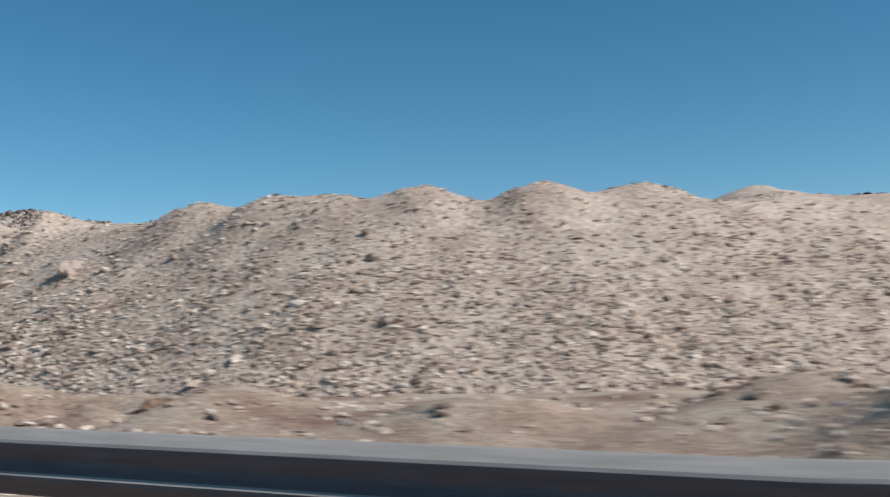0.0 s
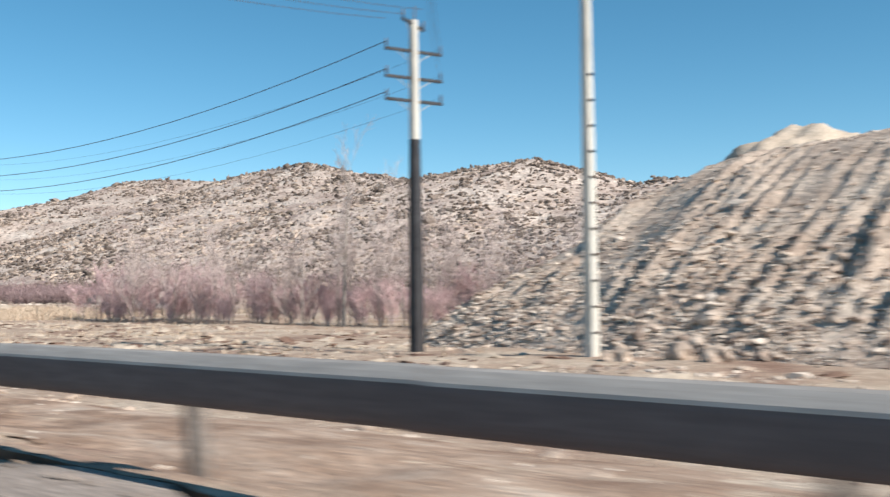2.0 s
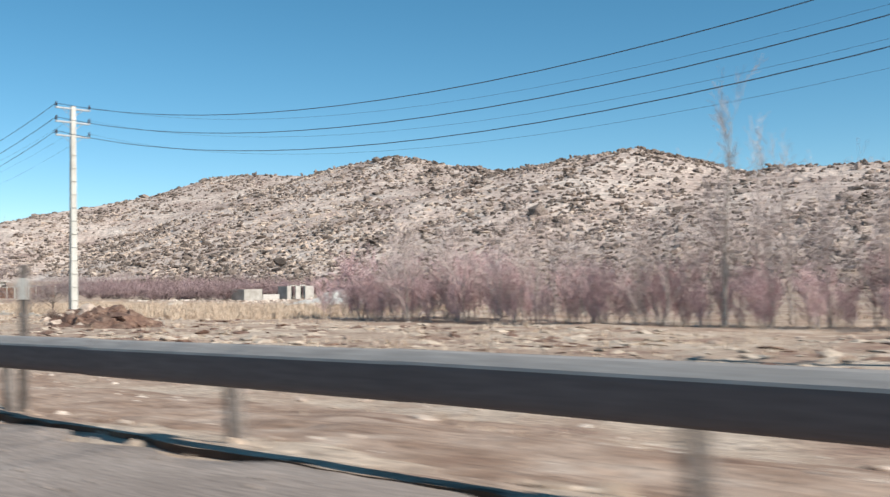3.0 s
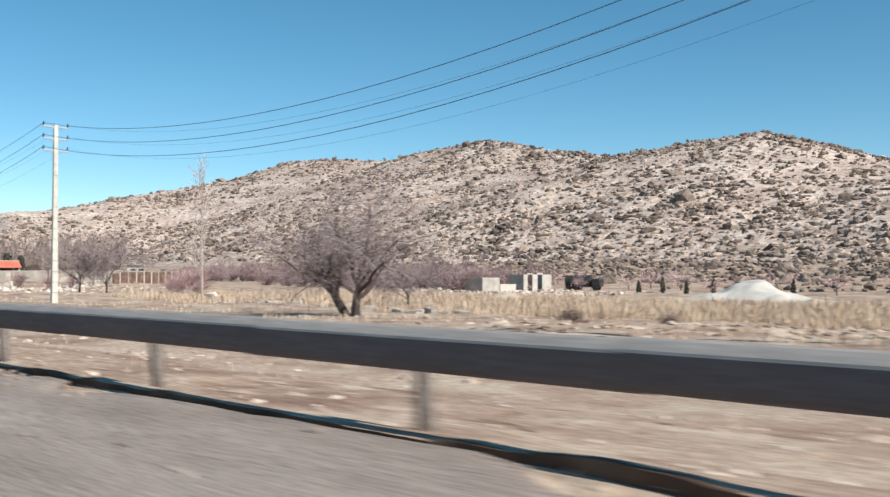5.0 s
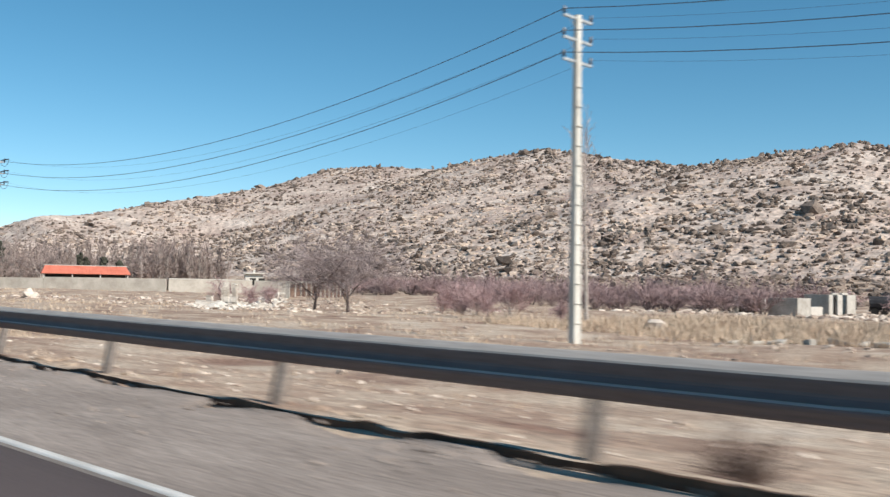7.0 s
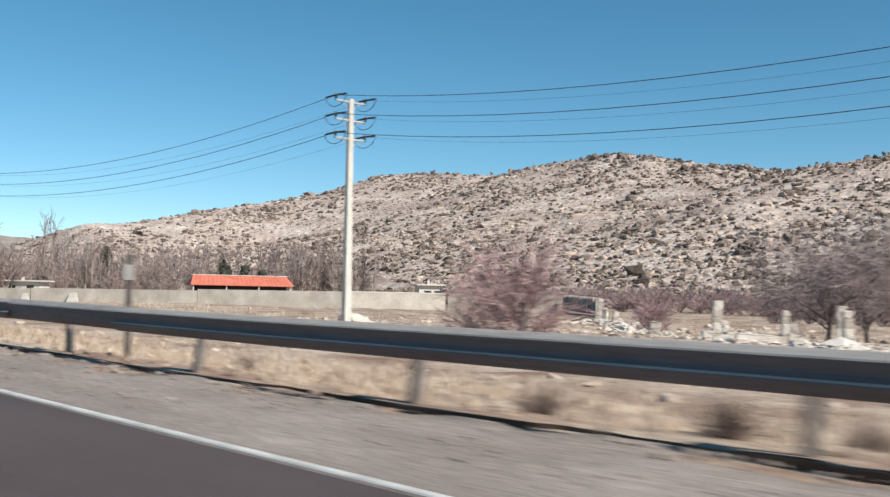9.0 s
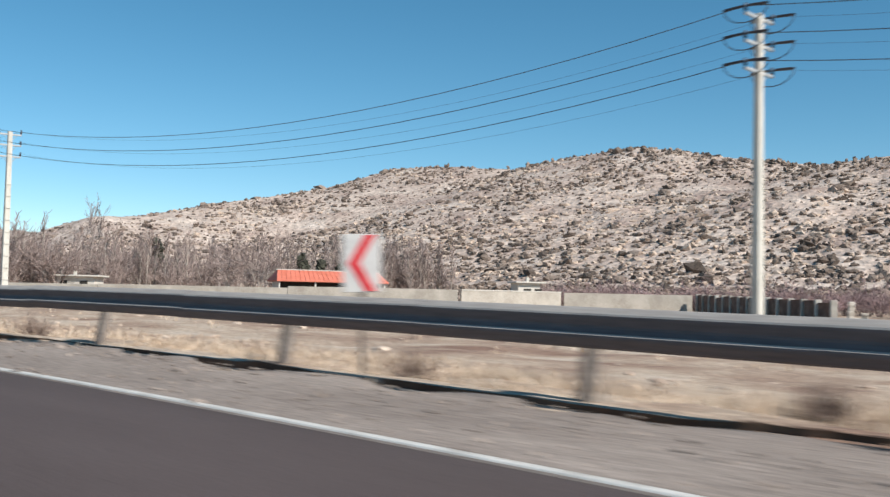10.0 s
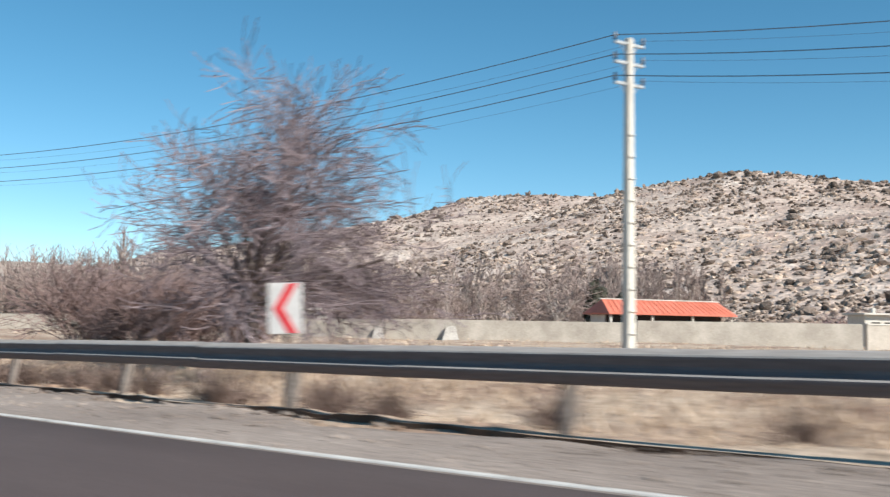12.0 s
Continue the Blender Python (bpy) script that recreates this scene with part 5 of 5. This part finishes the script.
for x, y, w, h, t, a, steps in (
    (-217.2, 42.2, 0.36, 1.5, 0, 45, ()),
    (-218.0, 43.4, 0.34, 1.7, 0, 40, ()),
    (-231.0, 49.6, 0.5, 0.8, 3, 35, ()),
    (-221.0, 44.4, 0.32, 1.5, 5, 45, ((0.17, 0.42, 0.62), (0.43, 0.7, 0.3), (-2.1, -0.18, 0.26))),
    (-226.5, 48.2, 0.42, 1.95, 2, 45, ((0.22, 0.5, 0.5), (0.51, 0.85, 0.2), (-0.7, -0.22, 0.22))),
    (-251.0, 71.4, 0.4, 1.8, 3, 48, ((0.21, 0.6, 0.4),)),
    (-249.5, 70.0, 0.4, 1.2, 10, 20, ()),
    (-246.0, 66.5, 0.4, 1.0, 8, 60, ((0.21, 0.5, 0.5),)),
):
    pillar(x, y, w, h, t, a, "broken pale masonry pillar standing in rubble", "ruin pillars", steps)


def block_wall(name, x, y, turn, ln, h, label, doors=()):
    """A roofless block wall, with door openings left in it."""
    z = float(ground_height(np.array(x), np.array(y)))
    p = empty(name, pose(x, y, z, 0, 0, turn), label, "ruin", "block ruins")
    edges = [0.0] + [e for d in doors for e in d] + [ln]
    for a, b in zip(edges[0::2], edges[1::2]):
        part("wall_panel", cubed(a, b, -0.12, 0.12, -0.3, h, bevel=0.02), M_BLOCK, p)
    for a, b in doors:
        part("lintel", cubed(a - 0.15, b + 0.15, -0.14, 0.14, h + 0.003, h + 0.2), M_BLOCK, p)
        # a dark sheet behind the opening paints the inner shade
        part("doorway_shade_panel", cubed(a + 0.01, b - 0.01, 0.9, 1.0, -0.3, h - 0.05), M_DARK, p, "dark panel standing in for the unlit interior")
    for q in (0.12, ln - 0.12):
        part("side_wall", cubed(q - 0.12, q + 0.12, 0.125, 3.0, -0.3, h, bevel=0.02), M_BLOCK, p)
    return p


block_wall("block_ruin", -203.9, 102.2, 97, 4.1, 1.95, "low pale block ruin without a roof")
block_wall("block_ruin", -204.45, 106.45, 97, 3.9, 1.05, "knee-high remains of a pale block wall")
block_wall("block_ruin", -211.4, 103.0, 25, 3.2, 1.6, "small block ruin with a dark open doorway", [(0.4, 2.5)])
block_wall("block_ruin", -205.0, 112.1, 82, 5.4, 2.3, "pale block shed wall with dark doorways", [(0.8, 1.7), (2.7, 3.6)])


def truck(x, y, turn):
    z = float(ground_height(np.array(x), np.array(y)))
    p = empty("tank_truck", pose(x, y, z, 0, 0, turn), "old dark parked truck with a rounded body", "truck")
    bm = bmesh.new()
    bmesh.ops.create_cone(bm, cap_ends=True, segments=14, radius1=0.85, radius2=0.85, depth=3.8, matrix=pose(-0.6, 0, 1.35, 0, 90, 0))
    part("tank", bm, M_TAR, p)
    part("cab", cubed(1.5, 2.9, -0.9, 0.9, 0.5, 1.7, bevel=0.18), M_TAR, p)
    part("windscreen", cubed(2.86, 2.93, -0.7, 0.7, 1.1, 1.55), M_DARK, p)
    part("chassis", cubed(-2.6, 2.9, -0.5, 0.5, 0.42, 0.6), M_POST, p)
    for wx in (-1.9, -0.9, 2.1):
        for wy in (-0.8, 0.8):
            bm = bmesh.new()
            bmesh.ops.create_cone(bm, cap_ends=True, segments=14, radius1=0.42, radius2=0.42, depth=0.26, matrix=pose(wx, wy, 0.40, 90, 0, 0))
            part("wheel", bm, M_DARK, p)


truck(-201.6, 121.6, 20)

# ---- heaps and stones ----


def heap(name, x, y, rx, ry, h, seed, material, label, lumpy=0.2, peak=0.8):
    """A rounded heap of loose material."""
    u = np.linspace(-1.25, 1.25, 44)
    U, V = np.meshgrid(u, u, indexing="ij")
    X, Y = x + U * rx, y + V * ry
    d = np.hypot(U, V) + 0.35 * lumpy * 2 * fbm(U * 2, V * 2, seed, 3)
    Z = ground_height(X, Y) - 0.12 + h * np.clip(1.05 - d, 0, 1) ** peak * (1 + 0.6 * lumpy * fbm(U * 4, V * 4, seed + 3, 3)) + lumpy * 0.35 * fbm(U * 9, V * 9, seed + 5, 3) * np.clip(1.2 - d, 0, 1) * h
    return tagged(sheet(name, X, Y, Z, material), label, "heap")


heap("soil_mound", -116.7, 28.0, 3.7, 2.4, 0.9, 3, M_BROWNSOIL, "rough heap of dark brown soil at a pole's foot", 1.2)
heap("gravel_mound", -150.0, 74.0, 7.6, 4.6, 1.95, 5, M_WHITEWALL, "broad pale heap of white gravel in the field", 0.4, 1.35)
heap("sand_pile", -168.0, 66.0, 2.5, 2.0, 0.8, 6, M_PALE, "small pale heap of sand", 0.3)
heap("sand_pile", -139.0, 62.0, 2.0, 1.8, 0.8, 8, M_PALE, "small pale heap of sand", 0.3)
heap("earth_mound", -8.0, 17.0, 3.8, 2.0, 0.22, 9, M_DIRT, "low heap of tan earth at the mound's foot", 0.9)
heap("earth_mound", -17.0, 18.5, 4.0, 1.8, 0.45, 10, M_DIRT, "low heap of tan earth at the mound's foot", 0.9)
heap("earth_mound", -29.8, 19.2, 2.2, 1.6, 0.75, 12, M_DIRT, "heap of loose tan earth at the mound's foot", 1.0)
heap("earth_mound", -32.7, 19.4, 1.4, 1.2, 0.6, 14, M_DIRT, "low heap of tan earth at the mound's foot", 0.9)
heap("earth_mound", -36.2, 20.4, 2.0, 1.5, 0.75, 15, M_DIRT, "low heap of tan earth at the mound's foot", 0.9)
heap("soil_mound", -25.2, 18.0, 1.6, 0.8, 0.4, 16, M_BROWNSOIL, "small clod heap of dark brown soil", 1.0)
heap("soil_mound", -15.3, 17.4, 1.6, 0.8, 0.4, 18, M_BROWNSOIL, "small clod heap of dark brown soil", 1.0)


def clods(x, y, rx, ry, n, seed, big=1.0, material=M_BROWNSOIL, label="broken dark brown clods over a soil heap"):
    """Clods lying over a heap of soil, dropped on its rounded form."""
    r = np.random.default_rng(seed)
    a, q = r.uniform(0, 6.28, n), np.sqrt(r.uniform(0, 1, n))
    px_, py_ = x + np.cos(a) * q * rx, y + np.sin(a) * q * ry
    top = ground_height(px_, py_) - 0.1 + (1.0 if rx > 3 else 0.36) * np.clip(1.0 - q, 0, 1) ** 0.8
    ob = part("soil_clods", lumps(np.stack([px_, py_, top], -1), np.clip(r.lognormal(-2.2, 0.5, n), 0.04, 0.3) * (big if rx > 3 else 0.6), r, 0.45, (1.3, 1.1, 0.8)), material)
    tagged(ob, label, "clods", kind="stuff")


clods(-116.7, 28.0, 3.7, 2.2, 620, 41, 1.7)
clods(-117.0, 27.4, 3.3, 1.9, 90, 44, 1.5, M_MOUND, "pale tan clods among the brown soil")
clods(-25.2, 18.0, 1.5, 0.8, 110, 42)
clods(-15.3, 17.4, 1.5, 0.8, 110, 43)


def boulder(x, y, z, size, seed, material, label, flat=0.75):
    r = np.random.default_rng(seed)
    bm = bmesh.new()
    bmesh.ops.create_icosphere(bm, subdivisions=2, radius=1)
    k = r.uniform(0.8, 1.25, 3)
    for v in bm.verts:
        n = noise.noise(v.co * 1.3 + Vector((seed, 0, 0))) * 0.6 + noise.noise(v.co * 3.1 + Vector((0, seed, 0))) * 0.3
        v.co *= size * (1 + n)
        v.co.x *= k[0] * 1.15
        v.co.y *= k[1]
        v.co.z *= flat
    ob = part("boulder", bm, material)
    ob.matrix_basis = pose(x, y, z, 0, 0, float(r.uniform(0, 360)))
    return tagged(ob, label, "boulder", "boulders")


for x, y, s, k in ((-42.2, 23.1, 0.72, 1), (-41.2, 22.4, 0.26, 13), (-43.2, 22.2, 0.24, 14), (-42.9, 21.6, 0.22, 2), (-39.6, 22.3, 0.36, 3), (-43.8, 21.4, 0.3, 4), (-56.2, 24.2, 0.36, 6), (-57.6, 23.6, 0.3, 7), (-54.8, 23.4, 0.28, 8)):
    boulder(x, y, float(max(mound_height(np.array(x), np.array(y)), ground_height(np.array(x), np.array(y)))) + s * 0.3, s, k, M_MOUND, "large pale broken boulder at the mound's foot", 1.0)
for x, y, s, k in ((-18.0, 30.2, 0.16, 16), (-16.8, 25.5, 0.2, 10), (-15.0, 26.2, 0.2, 11), (-17.1, 29.0, 0.2, 12)):
    boulder(x, y, float(mound_height(np.array(x), np.array(y))) + 0.08, s, k, M_SCRUB, "dark rock lodged in the mound's face")
for x, y, s, k in ((-186.2, 49.0, 0.6, 20), (-244.5, 40.0, 0.55, 21), (-246.0, 40.6, 0.7, 22)):
    boulder(x, y, float(ground_height(np.array(x), np.array(y))) + s * 0.3, s, k, M_ROCK, "grey field boulder standing on dry ground")

boulder(-30.9, 29.2, float(mound_height(np.array(-30.9), np.array(29.2))) + 0.15, 0.42, 9, M_HILL, "large tan block lodged high in the mound's face", 0.9)
rb = random.Random(17)
slab_src = None
for k in range(26):
    x = -150 - 1.15 * k + rb.uniform(-0.4, 0.4)
    y = 41.5 + 0.11 * k + rb.uniform(-0.7, 0.7)
    z = float(ground_height(np.array(x), np.array(y)))
    if slab_src is None:
        slab_src = part("stone_slab", cubed(-0.55, 0.55, -0.3, 0.3, -0.12, 0.16, bevel=0.04), M_BLOCK)
        tagged(slab_src, "rough pale stone slab lying in the field", "stone slab", "stone slabs")
        slab_src.matrix_basis = pose(x, y, z, 3, 4, 20)
    else:
        c = copy_thing(slab_src, pose(x, y, z, rb.uniform(-12, 12), rb.uniform(-10, 10), rb.uniform(0, 180)))
        c.scale = (rb.uniform(0.4, 1.3), rb.uniform(0.5, 1.2), rb.uniform(0.6, 1.6))


def strewn(name, n, seed, xr, vr, size, label, material, dens=0.0, flat=(1.3, 1.1, 0.6)):
    """Stones lying over a stretch of ground, v metres beyond the guardrail."""
    r = np.random.default_rng(seed)
    x = r.uniform(xr[0], xr[1], n * 3)
    v = r.uniform(0, 1, n * 3) ** 1.4 * (vr[1] - vr[0]) + vr[0]
    y = along(RAIL_Y, -x) + v
    ok = r.uniform(0, 1, n * 3) < 0.45 + dens * fbm(x / 5, y / 2.5, seed, 3)
    x, y = x[ok][:n], y[ok][:n]
    z = ground_height(x, y)
    s = np.clip(r.lognormal(math.log(size), 0.5, len(x)), size * 0.3, size * 2.4)
    return tagged(part(name, lumps(np.stack([x, y, z], -1), s, r, 0.3, flat), material), label, "stones", kind="stuff")


strewn("verge_stones", 4200, 91, (-200, 4), (0.0, 7), 0.026, "small pale stones strewn along the road verge", M_ROCK, 1.2)
strewn("soil_stones", 700, 107, (-150, -44), (0.3, 6.5), 0.03, "pale stones lying in the reddish verge soil", M_ROCK, 1.6)
strewn("verge_clods", 3000, 98, (-300, 4), (-0.5, 0.5), 0.035, "crumbled pale soil clods along the shoulder edge", M_DIRT, 1.2)
strewn("field_clods", 2300, 99, (-135, -48), (10, 36), 0.10, "pale flat clods strewn over the tan field", M_PALE, 1.6, (1.8, 1.3, 0.4))
strewn("brown_clods", 800, 100, (-135, -48), (10, 34), 0.10, "reddish brown clods strewn over the tan field", M_BROWNSOIL, 1.8, (2.0, 1.2, 0.35))
strewn("foot_stones", 3500, 95, (-62, 6), (7, 18), 0.06, "pale broken stones over the heaps at the mound's foot", M_ROCK, 1.2)
strewn("field_stones", 3600, 92, (-330, 4), (5, 60), 0.075, "loose pale stones strewn over the dry field", M_MOUND, 1.5)
r = np.random.default_rng(96)
gx = r.uniform(-300, 2, 15000)
gvv = -0.35 - r.uniform(0, 1, 15000) ** 2 * 1.7
gy_ = along(RAIL_Y, -gx) + gvv
keep = r.uniform(0, 1, 15000) < 0.4 + 1.4 * fbm(gx / 1.8, gy_ / 0.5, 97, 3)
gx, gy_ = gx[keep], gy_[keep]
chips = part("shoulder_gravel", lumps(np.stack([gx, gy_, road_height(-gx, gy_) + 0.004], -1), np.clip(r.lognormal(-4.1, 0.55, len(gx)), 0.007, 0.05), r, 0.35, (1.4, 1.2, 0.55)), M_SHOULDER)
tagged(chips, "loose gravel and broken asphalt crumbs on the shoulder edge", "gravel", kind="stuff")
gx = r.uniform(-305, -170, 5000)
gy_ = along(RAIL_Y, -gx) - 0.4 - r.uniform(0, 1, 5000) ** 1.3 * 1.5
keep = r.uniform(0, 1, 5000) < 0.45 + 1.5 * fbm(gx / 2.5, gy_ / 0.4, 108, 3)
gx, gy_ = gx[keep], gy_[keep]
crumbs = part("shoulder_crumbs", lumps(np.stack([gx, gy_, road_height(-gx, gy_) + 0.003], -1), np.clip(r.lognormal(-4.1, 0.4, len(gx)), 0.008, 0.03), r, 0.35, (1.6, 1.2, 0.5)), M_SHOULDER)
tagged(crumbs, "coarse crumbs of broken asphalt scattered on the shoulder", "gravel", kind="stuff")
strewn("ruin_rubble", 1500, 93, (-256, -212), (30, 62), 0.13, "pale broken masonry rubble round the ruins", M_ROCK, 1.8)
r = np.random.default_rng(106)
q = r.uniform(-0.05, 1, 900) ** 1.0
rx = -216.5 - 34 * q + r.normal(0, 1.0, 900)
ry = 41.2 + 29 * q + r.normal(0, 1.0, 900)
rz = ground_height(rx, ry) + 0.12 * np.clip(r.normal(0.4, 0.5, 900), 0, 1.4)
ridge = part("ruin_debris", lumps(np.stack([rx, ry, rz], -1), np.clip(r.lognormal(-1.75, 0.5, 900), 0.06, 0.42), r, 0.4, (1.4, 1.0, 0.6), chip=True), M_MASONRY)
tagged(ridge, "ridge of pale broken masonry between the ruined pillars", "rubble", kind="stuff")
strewn("shed_rubble", 900, 94, (-222, -186), (82, 112), 0.2, "pale rubble strewn before the block sheds", M_ROCK, 1.4)


def meadow(name, n, seed, xr, vr, h, label, material, per=6, dens=1.5, bias=0.4, width=0.02, spread=0.15, lean=0.35, scale=5.0):
    r = np.random.default_rng(seed)
    x = r.uniform(xr[0], xr[1], n * 3)
    v = r.uniform(vr[0], vr[1], n * 3)
    y = along(RAIL_Y, -x) + v
    rim = np.clip(np.minimum(np.minimum(x - xr[0], xr[1] - x) / 9, np.minimum(v - vr[0] + 1.5, vr[1] - v) / 6), 0, 1)
    ok = r.uniform(0, 1, n * 3) < (bias + dens * fbm(x / scale, y / (scale * 0.6), seed, 3)) * rim
    x, y = x[ok][:n], y[ok][:n]
    z = ground_height(x, y)
    hh = h * r.lognormal(0, 0.3, len(x))
    return tagged(part(name, blades(np.stack([x, y, z], -1), hh, r, per, lean, width, spread), material), label, "dry grass", kind="stuff")


meadow("reed_bed", 24000, 101, (-198, -122), (34.5, 64), 0.4, "dense straw-yellow dry reeds in the field", M_REED, per=7, bias=0.85, dens=0.8, width=0.03, spread=0.3)
meadow("verge_grass", 26000, 102, (-300, -185), (0.15, 9), 0.13, "short straw-yellow dry grass beyond the guardrail", M_STRAW, per=5, bias=0.75, dens=1.0, width=0.02, spread=0.2, lean=0.7)
meadow("verge_tufts", 2200, 103, (-178, 5), (0.5, 14), 0.16, "sparse dry tufts on the stony verge", M_STRAW, per=6, bias=0.2, width=0.012)
meadow("field_grass", 9000, 104, (-330, -60), (12, 75), 0.22, "sparse dry grass over the tan field", M_STRAW, per=5, bias=0.35, width=0.03, spread=0.3, scale=9.0)


def brush(x, y, size, seed, src=[]):
    """A low dry bush of many thin stems."""
    if len(src) < 3:
        r = np.random.default_rng(seed)
        segs = []
        for k in range(280):
            a, e = r.uniform(0, 6.28), r.uniform(0.15, 1.35)
            d = np.array([math.cos(a) * math.cos(e), math.sin(a) * math.cos(e), math.sin(e)])
            ln_ = r.uniform(0.35, 1.0)
            o = np.array([r.normal(0, 0.12), r.normal(0, 0.12), -0.05])
            mid = o + d * ln_ * 0.55 + r.normal(0, 0.05, 3)
            tip = mid + (d + r.normal(0, 0.35, 3)) * ln_ * 0.45
            segs += [(o, mid, 0.010, 0.007), (mid, tip, 0.007, 0.004)]
        z = float(ground_height(np.array(x), np.array(y)))
        p = empty("dry_bush", pose(x, y, z), "low dry brown bush on the verge", "bush", "dry bushes")
        p.scale = (size, size, size)
        part("crown", tubes(segs, 3), M_BRUSH, p)
        src.append(p)
        return p
    c = copy_thing(src[seed % 3], pose(x, y, float(ground_height(np.array(x), np.array(y))), 0, 0, seed * 47 % 360))
    c.scale = (size, size, size)
    return c


BUSHES = [(45.8, 0.5, 0.45), (88.3, 0.5, 0.4), (92.5, 1.2, 0.4), (129.5, 0.9, 0.5), (131.5, 1.6, 0.45), (143.2, 0.5, 0.5), (148.0, 0.8, 0.42), (157.0, 0.7, 0.5), (158.8, 0.5, 0.5), (152.3, 1.0, 0.45), (199.6, 0.2, 0.34), (202.8, 0.8, 0.3), (206.0, 0.9, 0.42), (203.8, 0.5, 0.42), (212.0, 1.5, 0.34), (225.0, 1.0, 0.4), (230.0, 1.5, 0.5), (238.0, 0.8, 0.45), (241.5, 1.0, 0.5), (245.8, 0.4, 0.6), (248.2, 0.5, 0.55), (252.0, 0.9, 0.5), (256.0, 1.2, 0.5), (268.0, 0.8, 0.5), (274.0, 0.8, 0.62), (276.5, 1.2, 0.62), (278.5, 0.9, 0.62), (281.0, 1.4, 0.62), (283.5, 1.6, 0.62), (286.5, 2.0, 0.62), (290.0, 1.5, 0.62), (272.5, 0.5, 0.55), (274.8, 1.6, 0.62), (276.0, 0.5, 0.6), (279.0, 0.5, 0.62), (280.5, 0.7, 0.62), (282.3, 0.6, 0.62), (284.0, 0.8, 0.62), (286.0, 0.7, 0.62), (288.3, 0.8, 0.62), (291.5, 0.8, 0.62), (295.5, 0.9, 0.62), (271.0, 1.4, 0.6), (138.5, 30.0, 0.9), (134.0, 31.0, 0.7), (195.0, 44.0, 1.0)]
for k, (s, v, size) in enumerate(BUSHES):
    brush(-s, float(along(RAIL_Y, s)) + v, size, k)
